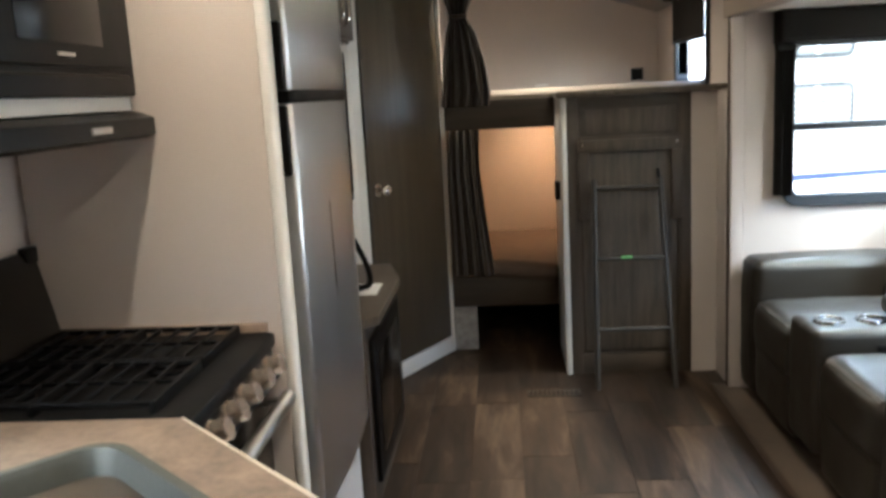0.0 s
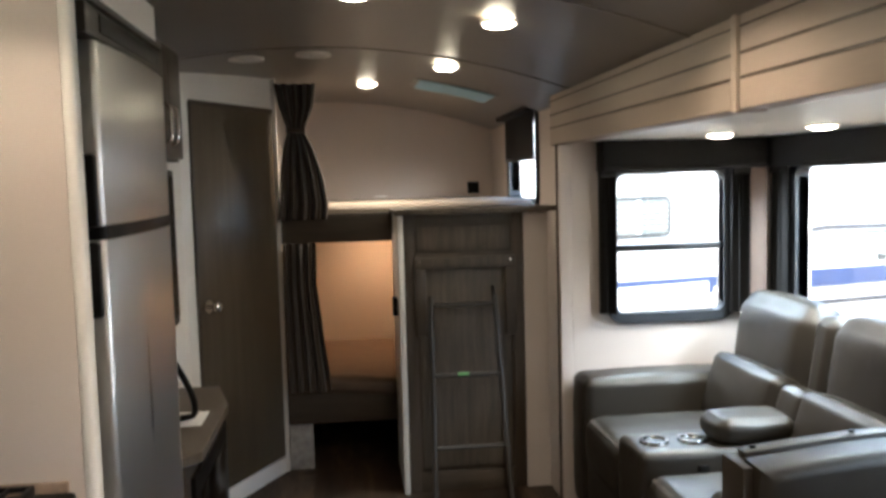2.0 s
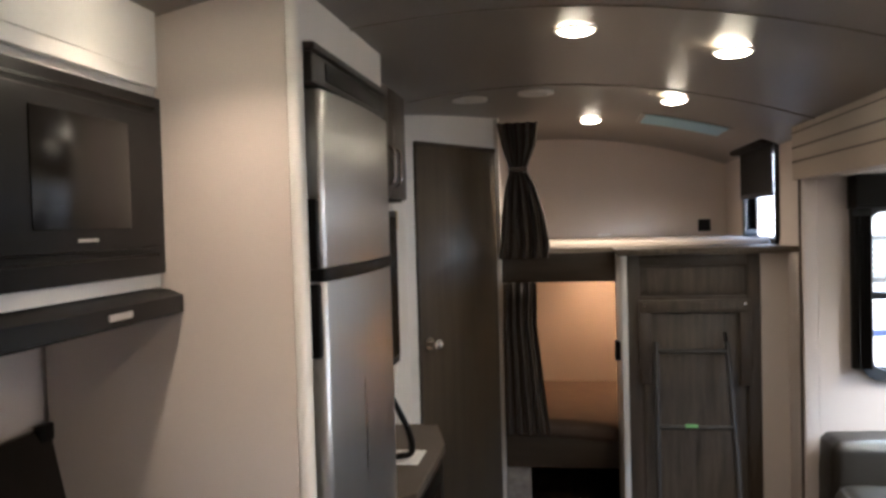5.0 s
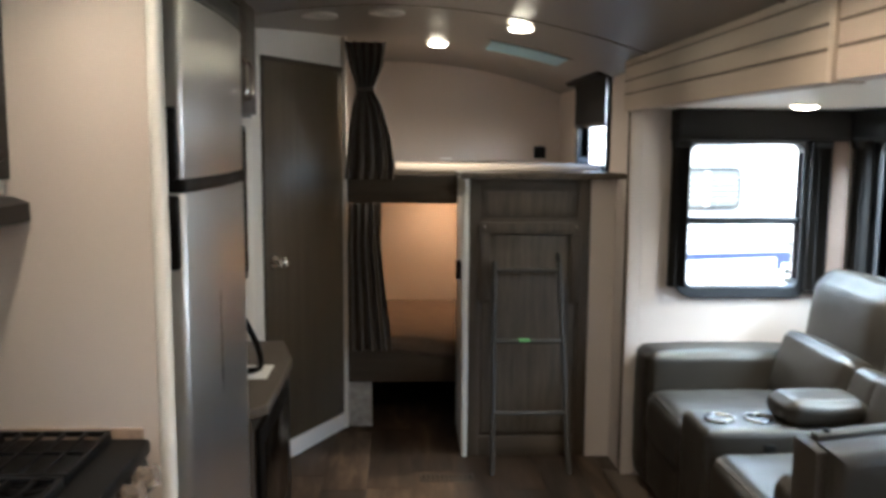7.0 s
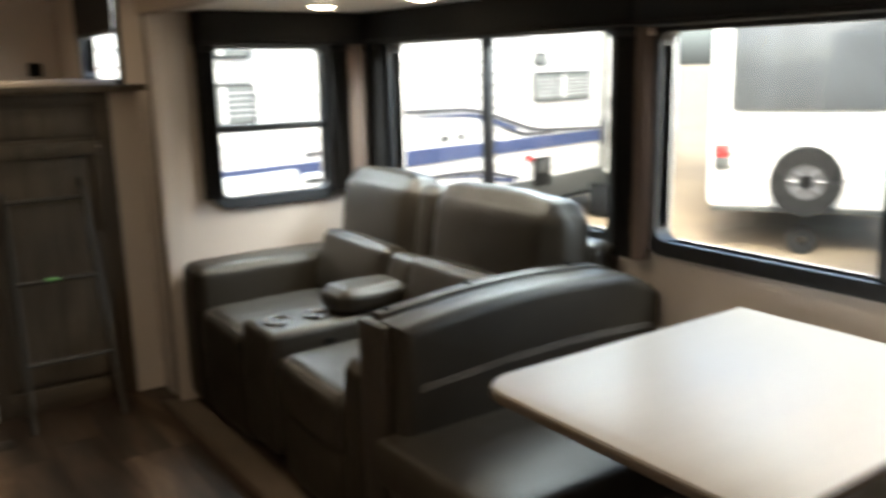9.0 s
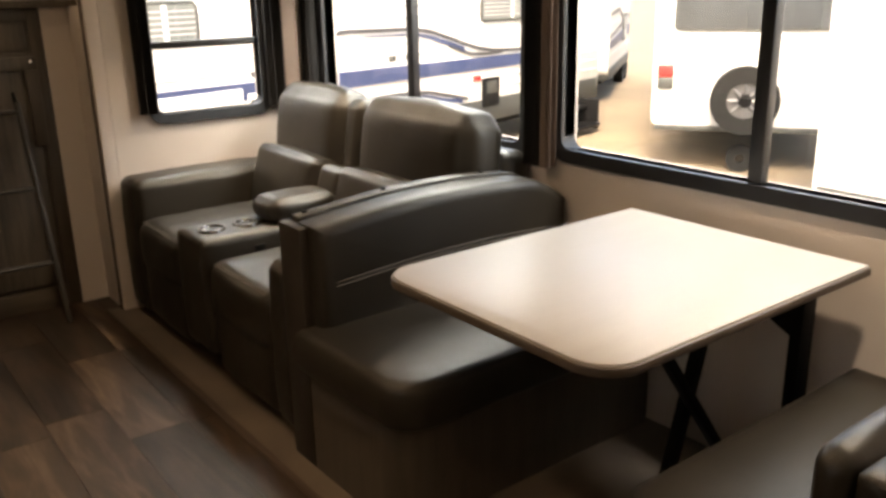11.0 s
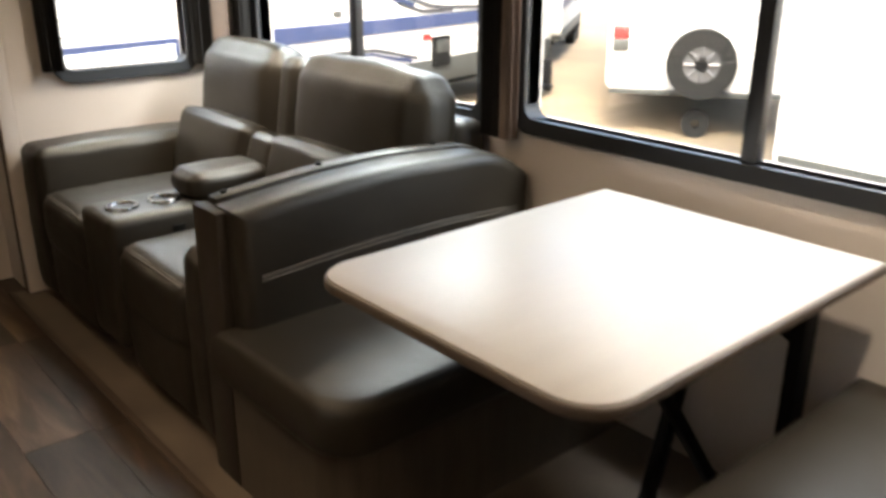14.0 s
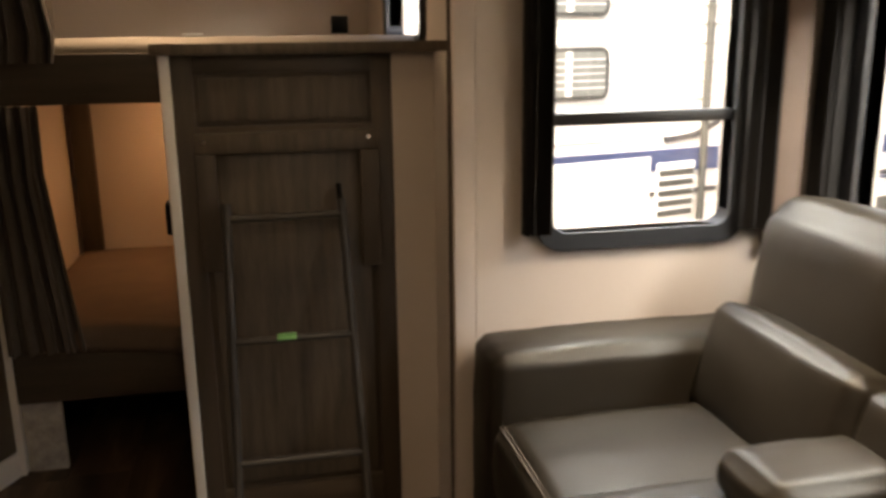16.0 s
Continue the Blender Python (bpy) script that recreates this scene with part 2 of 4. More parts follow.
def box(x0, x1, y0, y1, z0, z1, r=0.0, seg=2, bm=None):
    out = bm or bmesh.new()
    tmp = bmesh.new()
    bmesh.ops.create_cube(tmp, size=1)
    for v in tmp.verts:
        v.co = Vector(((x0 + x1) / 2 + v.co.x * (x1 - x0), (y0 + y1) / 2 + v.co.y * (y1 - y0), (z0 + z1) / 2 + v.co.z * (z1 - z0)))
    if r:
        r = min(r, 0.49 * min(abs(x1 - x0), abs(y1 - y0), abs(z1 - z0)))
        bmesh.ops.bevel(tmp, geom=tmp.edges[:], offset=r, segments=seg, affect="EDGES", profile=0.5)
    merge(out, tmp)
    return out


def merge(out, tmp):
    me = bpy.data.meshes.new("tmp")
    tmp.to_mesh(me)
    tmp.free()
    out.from_mesh(me)
    bpy.data.meshes.remove(me)
    return out


def prism(points, axis, a, b, r=0.0, seg=2, bm=None):
    """An outline (two coordinates a point, the axis left out) drawn out from a to b along an axis."""
    tmp = bmesh.new()
    order = {"x": lambda p, h: (h, p[0], p[1]), "y": lambda p, h: (p[0], h, p[1]), "z": lambda p, h: (p[0], p[1], h)}[axis]
    lo = [tmp.verts.new(order(p, a)) for p in points]
    hi = [tmp.verts.new(order(p, b)) for p in points]
    tmp.faces.new(lo)
    tmp.faces.new(hi[::-1])
    for i in range(len(points)):
        j = (i + 1) % len(points)
        tmp.faces.new((lo[i], lo[j], hi[j], hi[i]))
    bmesh.ops.recalc_face_normals(tmp, faces=tmp.faces)
    if r:
        caps = [e for e in tmp.edges if len({v in lo for v in e.verts}) == 1]
        bmesh.ops.bevel(tmp, geom=caps, offset=r, segments=seg, affect="EDGES", profile=0.5)
    return merge(bm or bmesh.new(), tmp)


def rounded(x0, x1, y0, y1, r, n=6, which=(1, 1, 1, 1)):
    """Outline of a rectangle with round corners, from the low corner onward."""
    pts = []
    for k, (cx, cy, start) in enumerate(((x0 + r, y0 + r, 180), (x1 - r, y0 + r, 270), (x1 - r, y1 - r, 0), (x0 + r, y1 - r, 90))):
        if which[k]:
            pts += [(cx + r * math.cos(radians(start + 90 * i / n)), cy + r * math.sin(radians(start + 90 * i / n))) for i in range(n + 1)]
        else:
            pts.append(((x0, y0), (x1, y0), (x1, y1), (x0, y1))[k])
    return pts


def rod(a, b, r, n=12, r2=None, bm=None):
    a, b = Vector(a), Vector(b)
    tmp = bmesh.new()
    bmesh.ops.create_cone(tmp, cap_ends=True, segments=n, radius1=r, radius2=r if r2 is None else r2, depth=(b - a).length)
    turn = (b - a).to_track_quat("Z", "Y").to_matrix().to_4x4()
    bmesh.ops.transform(tmp, matrix=Matrix.Translation((a + b) / 2) @ turn, verts=tmp.verts)
    return merge(bm or bmesh.new(), tmp)


def ring(center, axis, r0, r1, thick, n=28, bm=None):
    """A flat ring with thickness along an axis vector."""
    tmp = bmesh.new()
    turn = Matrix.Translation(center) @ Vector(axis).to_track_quat("Z", "Y").to_matrix().to_4x4()
    loops = [[tmp.verts.new(turn @ Vector((r * math.cos(2 * math.pi * i / n), r * math.sin(2 * math.pi * i / n), z))) for i in range(n)] for r, z in ((r0, 0), (r1, 0), (r1, thick), (r0, thick))]
    for k in range(4):
        for i in range(n):
            j = (i + 1) % n
            tmp.faces.new((loops[k][i], loops[k][j], loops[(k + 1) % 4][j], loops[(k + 1) % 4][i]))
    return merge(bm or bmesh.new(), tmp)


def lathe(profile, center, n=24, bm=None):
    """Turned shape round the vertical: profile of (radius, height)."""
    tmp = bmesh.new()
    loops = [[tmp.verts.new((center[0] + r * math.cos(2 * math.pi * i / n), center[1] + r * math.sin(2 * math.pi * i / n), center[2] + z)) for i in range(n)] for r, z in profile]
    for p, q in zip(loops, loops[1:]):
        for i in range(n):
            j = (i + 1) % n
            tmp.faces.new((p[i], p[j], q[j], q[i]))
    tmp.faces.new(loops[0])
    tmp.faces.new(loops[-1][::-1])
    return merge(bm or bmesh.new(), tmp)


def pillow(x0, x1, y0, y1, z0, z1, puff=0.03, r=0.03, turn=None, n=8, taper=1.0):
    """A stuffed block: rounded edges and faces that swell to the middle."""
    tmp = bmesh.new()
    bmesh.ops.create_cube(tmp, size=1)
    bmesh.ops.subdivide_edges(tmp, edges=tmp.edges[:], cuts=n, use_grid_fill=True)
    d = Vector((x1 - x0, y1 - y0, z1 - z0))
    c = Vector(((x0 + x1) / 2, (y0 + y1) / 2, (z0 + z1) / 2))
    rr = min(r, 0.45 * min(d))
    n = n - n % 6 + 5
    for v in tmp.verts:
        p = Vector(math.copysign(d[i] / 2 - rr + rr * (abs(v.co[i]) * 2 - 0.667) * 3 if abs(v.co[i]) > 0.3335 else (d[i] / 2 - rr) * abs(v.co[i]) * 3, v.co[i]) for i in range(3))
        u = [max(0.0, 1 - (2 * p[i] / d[i]) ** 2) for i in range(3)]
        inner = Vector((max(-d[i] / 2 + rr, min(d[i] / 2 - rr, p[i])) for i in range(3)))
        off = p - inner
        if off.length > 1e-6:
            p = inner + off.normalized() * rr
        for i in range(3):
            if abs(v.co[i]) > 0.49:
                j, k = (i + 1) % 3, (i + 2) % 3
                p[i] += math.copysign(puff * (u[j] * u[k]) ** 0.5 * min(1, d[i] / max(d) * 2), v.co[i])
        p.x *= 1 + (taper - 1) * (v.co.z + 0.5)
        p += Vector(noise.noise_vector(p * 9 + c)) * 0.004 + Vector(noise.noise_vector(p * 26 + c)) * 0.0015
        v.co = p
    if turn:
        bmesh.ops.transform(tmp, matrix=turn, verts=tmp.verts)
    bmesh.ops.translate(tmp, verts=tmp.verts, vec=c)
    return tmp


def wall_with_holes(axis, at, thick, lo, hi, z0, z1, holes):
    """A wall across an axis with openings (from, to, low, high) right through it."""
    bm = bmesh.new()
    place = (lambda p, d: (at + d, p[0], p[1])) if axis == "x" else (lambda p, d: (p[0], at + d, p[1]))
    edges = []
    for a0, a1, c0, c1 in [(lo, hi, z0, z1), *holes]:
        ring_v = [bm.verts.new(place(p, 0)) for p in ((a0, c0), (a1, c0), (a1, c1), (a0, c1))]
        edges += [bm.edges.new((ring_v[k], ring_v[(k + 1) % 4])) for k in range(4)]
    if holes:
        bmesh.ops.triangle_fill(bm, edges=edges, use_beauty=True)
    else:
        bm.faces.new(bm.verts)
    out = bmesh.ops.extrude_face_region(bm, geom=bm.faces[:])
    bmesh.ops.translate(bm, verts=[v for v in out["geom"] if isinstance(v, bmesh.types.BMVert)], vec=Vector(place((0, 0), thick)) - Vector(place((0, 0), 0)))
    return bm


def tube(points, r, n=8):
    """One bent tube along points."""
    bm = bmesh.new()
    pts = [Vector(p) for p in points]
    loops = []
    for k, p in enumerate(pts):
        way = (pts[min(k + 1, len(pts) - 1)] - pts[max(k - 1, 0)]).normalized()
        side = way.cross(Vector((0.31, 0.2, 0.93))).normalized()
        up = way.cross(side)
        loops.append([bm.verts.new(p + r * (math.cos(2 * math.pi * i / n) * side + math.sin(2 * math.pi * i / n) * up)) for i in range(n)])
    for p, q in zip(loops, loops[1:]):
        for i in range(n):
            j = (i + 1) % n
            bm.faces.new((p[i], p[j], q[j], q[i]))
    bm.faces.new(loops[0])
    bm.faces.new(loops[-1])
    return bm


def smooth_path(points, steps=6):
    """A rounder path through points."""
    pts = [Vector(p) for p in points]
    out = []
    for k in range(len(pts) - 1):
        p0, p1, p2, p3 = pts[max(k - 1, 0)], pts[k], pts[k + 1], pts[min(k + 2, len(pts) - 1)]
        for s in range(steps):
            t = s / steps
            out.append(0.5 * (2 * p1 + (p2 - p0) * t + (2 * p0 - 5 * p1 + 4 * p2 - p3) * t * t + (3 * p1 - p0 - 3 * p2 + p3) * t ** 3))
    return out + [pts[-1]]


# ---- structure ----
LEFT, RIGHT, SLIDE_X, SLIDE_Y, NEAR_Y, REAR, BACK = -1.02, 1.13, 2.125, 3.86, 0.40, 5.95, -1.6
W1 = (1.335, 1.845, 0.88, 1.52)
W2 = (2.31, 3.70, 0.855, 1.53)
W3 = (0.745, 2.10, 0.865, 1.515)
WK = (0.35, 0.95, 1.12, 1.50)
WB = (4.53, 5.24, 1.40, 1.86)

struct("subfloor", box(LEFT - 0.05, 1.026, BACK, REAR, -0.06, -0.004), M_JOINT, "dark subfloor under the planks", "floor")
struct("slide_floor", box(1.026, SLIDE_X + 0.06, NEAR_Y - 0.06, SLIDE_Y + 0.06, -0.06, 0.0), M_MATFLOOR, "plain brown vinyl floor of the slide-out", "floor")
struct("floor_corner", box(1.027, 1.19, 3.92, REAR, -0.06, -0.004), M_JOINT, "dark floor edge beside the bunks", "floor")
struct("floor_entry", box(1.027, 1.135, BACK, 0.34, -0.06, -0.002), M_MATFLOOR, "plain vinyl floor at the entry", "floor")
struct("floor_trim", box(1.003, 1.026, NEAR_Y, 3.92, -0.004, 0.006, 0.002), M_TRIMW, "brown trim strip along the slide-out floor", "trim")
struct("wall_left", wall_with_holes("x", LEFT - 0.06, 0.06, BACK, REAR, 0, 2.1, [WK]), M_WALL, "cream vinyl side wall", "wall")
struct("wall_rear", box(LEFT, 1.19, REAR, REAR + 0.06, 0, 2.1), M_WALL, "cream vinyl end wall behind the bunks", "wall")
struct("wall_back", box(LEFT, 1.19, BACK - 0.06, BACK, 0, 2.1), M_WALL, "cream vinyl wall behind the kitchen", "wall")
struct("wall_right_bunk", wall_with_holes("x", RIGHT, 0.06, 3.92, REAR, 0, 2.1, [WB]), M_WALL, "cream vinyl side wall beside the bunks", "wall")
struct("wall_right_near", wall_with_holes("x", 1.075, 0.06, BACK, 0.34, 0, 2.1, []), M_WALL, "cream vinyl side wall beside the entry", "wall")
struct("wall_right_top", box(RIGHT, RIGHT + 0.06, 0.34, 3.92, 1.672, 2.1), M_WALL, "cream wall above the slide-out opening", "wall")
struct("slide_wall_end", wall_with_holes("y", SLIDE_Y, 0.06, RIGHT, SLIDE_X, 0, 1.67, [W1]), M_WALL, "cream end wall of the slide-out with a window", "wall")
struct("slide_wall_near", box(RIGHT, SLIDE_X, NEAR_Y - 0.06, NEAR_Y, 0, 1.67), M_WALL, "cream near end wall of the slide-out", "wall")
struct("slide_wall_outer", wall_with_holes("x", SLIDE_X, 0.06, NEAR_Y - 0.06, SLIDE_Y + 0.06, 0, 1.67, [W2, W3]), M_WALL, "cream outer wall of the slide-out with two windows", "wall")
struct("slide_ceiling", box(RIGHT, SLIDE_X + 0.06, NEAR_Y - 0.06, SLIDE_Y + 0.06, 1.67, 1.73), M_WHITE, "pale ceiling of the slide-out", "ceiling")
bm = bmesh.new()
xs = [LEFT - 0.06 + (1.25 - LEFT) * i / 16 for i in range(17)]
prism([(x, arch(x)) for x in xs] + [(x, arch(x) + 0.05) for x in reversed(xs)], "y", BACK - 0.06, REAR + 0.06, bm=bm)
struct("ceiling", bm, M_CEIL, "dark taupe crowned ceiling with thin seams", "ceiling")

# trim at the ends of the slide-out opening
for y0, y1 in ((3.86, 3.93),):
    t = thing("slide_trim", (1.09, (y0 + y1) / 2, 0), "cream grooved trim post at the slide-out opening", "trim", kind="structure")
    part("post", box(1.072, 1.13, y0, y1, 0, 1.66, 0.006), M_WALL, t)
    for k in (0.3, 0.62):
        part("groove", box(1.068, 1.074, y0 + (y1 - y0) * k, y0 + (y1 - y0) * k + 0.006, 0, 1.66), M_TRIMW, t)
t = thing("slide_trim", (1.09, 0.36, 0), "cream trim post with dark grooves at the slide-out opening", "trim", kind="structure")
part("backing", box(1.068, 1.13, 0.267, 0.404, 0, 1.66, 0.001), M_MOULD, t, "dark brown groove backing")
for y0, y1 in ((0.266, 0.295), (0.299, 0.351), (0.355, 0.389), (0.3905, 0.405)):
    part("strip", box(1.06, 1.0695, y0, y1, 0, 1.66, 0.0025), M_WALL, t)

# fascia boards above the slide-out
def fascia(y0, y1):
    t = thing("slide_fascia", (1.09, (y0 + y1) / 2, 1.66), "pale shiplap fascia board with dark grooves above the slide-out", "trim", "fascia boards", "structure")
    part("board", box(1.055, RIGHT, y0, y1, 1.66, 1.895, 0.006), M_FASCIA, t)
    for z, high in ((1.732, 0.007), (1.79, 0.007), (1.853, 0.005)):
        part("groove", box(1.052, 1.056, y0 + 0.01, y1 - 0.01, z, z + high), M_TRIMW, t)
fascia(2.095, 3.945)
fascia(0.33, 2.065)
struct("fascia_joint", box(1.046, 1.13, 2.065, 2.095, 1.655, 1.9, 0.005), M_FASCIA, "pale joint strip between fascia boards", "trim")


# ---- windows ----
def window(name, axis, at, hole, bars, label, facing=-1):
    """A framed window in a wall across an axis; bars: (along?, place) dark bars over the glass."""
    a0, a1, z0, z1 = hole
    mid = ((a0 + a1) / 2, at) if axis == "y" else (at, (a0 + a1) / 2)
    t = thing(name, (*mid, z0), label, "window", kind="structure")
    put = (lambda p, q, u, v, d0, d1, r=0.0: box(p, q, at + d0, at + d1, u, v, r)) if axis == "y" else (lambda p, q, u, v, d0, d1, r=0.0: box(at + d0, at + d1, p, q, u, v, r))
    w, bm = 0.045, bmesh.new()
    out, inn = rounded(a0 - w, a1 + w, z0 - w, z1 + w, 0.07, 6), rounded(a0, a1, z0, z1, 0.04, 6)
    place = (lambda p, d: (p[0], at + d, p[1])) if axis == "y" else (lambda p, d: (at + d, p[0], p[1]))
    rings = [[bm.verts.new(place(p, d)) for p in pts] for pts, d in ((out, -0.002), (out, -0.022), (inn, -0.016), (inn, 0.05))]
    for p, q in zip(rings, rings[1:]):
        for i in range(len(p)):
            j = (i + 1) % len(p)
            bm.faces.new((p[i], p[j], q[j], q[i]))
    part("window_frame", bm, M_FRAME, t)
    for along, c in bars:
        if along:
            part("bar", put(a0, a1, c - 0.016, c + 0.016, -0.006, 0.03, 0.004), M_FRAME, t)
        else:
            part("bar", put(c - 0.022, c + 0.022, z0, z1, -0.006, 0.03, 0.004), M_FRAME, t)
    pane = part("pane", put(a0 - 0.004, a1 + 0.004, z0 - 0.004, z1 + 0.004, 0.034, 0.038), M_GLASS, t)
    pane.visible_shadow = False
    return t


window("window_1", "y", SLIDE_Y, W1, [(1, 1.18)], "black framed window with a crossbar in the end wall")
window("window_2", "x", SLIDE_X, W2, [(0, 3.0)], "wide black framed sliding window behind the sofa")
window("window_3", "x", SLIDE_X, W3, [(0, 1.36)], "wide black framed sliding window beside the dinette")
window("window_5", "x", LEFT - 0.05, WK, [(0, 0.7)], "black framed kitchen window")
window("window_4", "x", RIGHT, WB, [], "small black framed window beside the upper bunk")


# ---- window dressings ----
def valance_box(x0, x1, y0, y1, z0, z1):
    t = thing("window_valance", ((x0 + x1) / 2, (y0 + y1) / 2, z0), "dark padded valance box above the window", "valance", "window valances")
    part("body", box(x0, x1, y0, y1, z0 + 0.012, z1, 0.008), M_SHADE, t)
    part("hem", box(x0 - 0.002, x1 + 0.001, y0 - 0.002, y1, z0, z0 + 0.014, 0.005), M_SHADE, t)
    return t


def drape(x0, x1, y0, y1, z0, z1, label="dark pleated side panel beside the window", m=None):
    """A hanging cloth strip with vertical pleats."""
    bm, n = bmesh.new(), 18
    along_x = x1 - x0 > y1 - y0
    a0, a1, b0, b1 = (x0, x1, y0, y1) if along_x else (y0, y1, x0, x1)
    rows = []
    for z in (z0, z0 + 0.01, (z0 + z1) / 2, z1):
        pts = [(a0 + (a1 - a0) * i / n, b0 + (b1 - b0) * (0.35 + 0.3 * math.sin(i * 1.7) * (1 if z < z1 else 0.6))) for i in range(n + 1)]
        rows.append([(p, q) for p, q in pts] + [(p, b1 if b1 > 1.9 or along_x else b1) for p, q in reversed(pts)])
    loops = [[bm.verts.new((p, q, z) if along_x else (q, p, z)) for p, q in row] for row, z in zip(rows, (z0, z0 + 0.01, (z0 + z1) / 2, z1))]
    for p, q in zip(loops, loops[1:]):
        for i in range(len(p)):
            j = (i + 1) % len(p)
            bm.faces.new((p[i], p[j], q[j], q[i]))
    bm.faces.new(loops[0])
    bm.faces.new(loops[-1])
    t = thing("side_drape", ((x0 + x1) / 2, (y0 + y1) / 2, z0), label, "curtain", "window side panels")
    part("cloth", bm, m or M_SHADE, t)
    part("heading", box(x0 - 0.002, x1 + 0.002, y0 - 0.002, y1 + 0.002, z1 - 0.03, z1, 0.004), m or M_SHADE, t)
    return t


valance_box(1.243, 2.0, 3.74, 3.858, 1.535, 1.668)
valance_box(2.005, 2.123, 2.13, 3.858, 1.535, 1.668)
valance_box(2.005, 2.123, 0.48, 2.12, 1.53, 1.668)
drape(1.245, 1.315, 3.79, 3.835, 0.89, 1.535)
drape(1.865, 1.945, 3.79, 3.835, 0.87, 1.535)
drape(2.05, 2.1, 3.74, 3.82, 0.80, 1.535)
drape(2.05, 2.1, 2.15, 2.235, 0.80, 1.535)
drape(2.055, 2.1, 2.11, 2.15, 0.80, 1.535, "brown fabric strip between the windows", M_TAUPE)
drape(2.05, 2.1, 0.675, 0.752, 0.66, 1.535)
solid("corner_fabric", box(1.95, 2.03, 3.80, 3.856, 0.82, 1.535, 0.006), M_TAUPE, "brown fabric strip in the window corner", "curtain", "window side panels")
# shade half down over the bunk window
t = thing("roller_shade", (1.1, 4.88, 1.62), "dark roller shade half down over the bunk window", "shade")
part("cassette", box(1.045, 1.125, 4.46, 5.30, 1.86, 1.94, 0.012), M_SHADE, t)
part("cloth", box(1.098, 1.104, 4.50, 5.27, 1.625, 1.865), M_SHADE, t)
part("bottom_rail", box(1.093, 1.109, 4.50, 5.27, 1.61, 1.63, 0.004), M_FRAME, t)


# ---- bunks and wardrobe ----
struct("bunk_wall_left", box(-0.31, -0.27, 4.60, REAR, 0, 2.06), M_WALL, "cream wall between the bunks and bathroom", "wall")
struct("bunk_post_left", box(-0.275, -0.225, 4.545, 4.60, 0, 2.06, 0.006), M_WHITE, "white post beside the bunk opening", "trim")
solid("corner_strip", box(-0.25, -0.16, 5.90, 5.948, 0.43, 1.2, 0.006), M_WOOD, "dark wooden corner strip in the lower bunk", "trim")
solid("grey_side_board", box(-0.222, -0.10, 4.57, 4.595, 0.0, 0.27, 0.003), M_GREYBOARD, "speckled grey board under the lower bunk", "board")


def bunk(z_low, z_high, deck, mattress_top, cloth, label):
    t = thing("bunk_bed", (0.4, 5.2, z_low), label, "bunk bed", "bunks")
    part("fascia", box(-0.224, 0.352, 4.55, 4.575, z_low, z_high, 0.004), M_WOODH, t)
    part("deck", box(-0.268, 1.126, 4.63, REAR - 0.003, deck - 0.03, deck), M_WOODH, t)
    b = pillow(-0.262, 1.12, 4.585, REAR - 0.01, deck + 0.002, mattress_top, 0.015, 0.03, n=12)
    part("mattress", b, cloth, t)
    return t


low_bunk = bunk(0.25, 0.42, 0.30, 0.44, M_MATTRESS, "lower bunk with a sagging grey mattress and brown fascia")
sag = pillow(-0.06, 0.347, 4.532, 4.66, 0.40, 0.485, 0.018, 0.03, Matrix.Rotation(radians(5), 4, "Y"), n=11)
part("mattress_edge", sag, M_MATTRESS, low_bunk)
bunk(1.205, 1.355, 1.30, 1.40, M_SHEET, "upper bunk with a pale mattress and brown fascia")

t = thing("wardrobe", (0.65, 4.36, 0), "grey brown wooden wardrobe below the upper bunk", "wardrobe")
part("white_edge", box(0.35, 0.378, 4.10, 4.6, 0, 1.355, 0.004), M_WHITE, t, "white edge post")
part("body", box(0.378, 0.955, 4.125, 4.6, 0.0, 1.355), M_WOOD, t)
part("stile", box(0.38, 0.432, 4.112, 4.126, 0, 1.35, 0.002), M_WOOD, t)
part("stile", box(0.90, 0.955, 4.112, 4.126, 0, 1.35, 0.002), M_WOOD, t)
part("rail", box(0.432, 0.90, 4.112, 4.126, 1.305, 1.35, 0.002), M_WOODH, t)
part("rail", box(0.432, 0.90, 4.112, 4.126, 1.12, 1.165, 0.002), M_WOODH, t)
part("panel", box(0.445, 0.888, 4.116, 4.126, 1.178, 1.292, 0.003), M_WOODL, t, "washed grey drawer panel")
part("plinth", box(0.432, 0.90, 4.112, 4.126, 0.0, 0.1, 0.002), M_WOODH, t)
d = part("door", box(0.45, 0.885, 4.114, 4.126, 0.12, 1.10, 0.003), M_WOODL, t, "washed grey wardrobe door")
struct("wardrobe_side_wall", box(0.956, 1.072, 4.105, 4.6, 0, 1.355), M_WALL, "cream board beside the wardrobe", "wall")
struct("wardrobe_corner", box(1.072, RIGHT, 3.945, 4.6, 0, 1.355, 0.004), M_WALL, "cream corner post beside the slide-out", "wall")
t = thing("shelf_top", (0.72, 4.3, 1.36), "dark wooden top board over the wardrobe", "shelf")
part("board", box(0.335, 1.108, 4.075, 4.62, 1.358, 1.378, 0.006), M_WOODH, t)
part("edge", box(0.335, 1.108, 4.066, 4.076, 1.352, 1.382, 0.004), M_WOODL, t, "pale worn front edge")

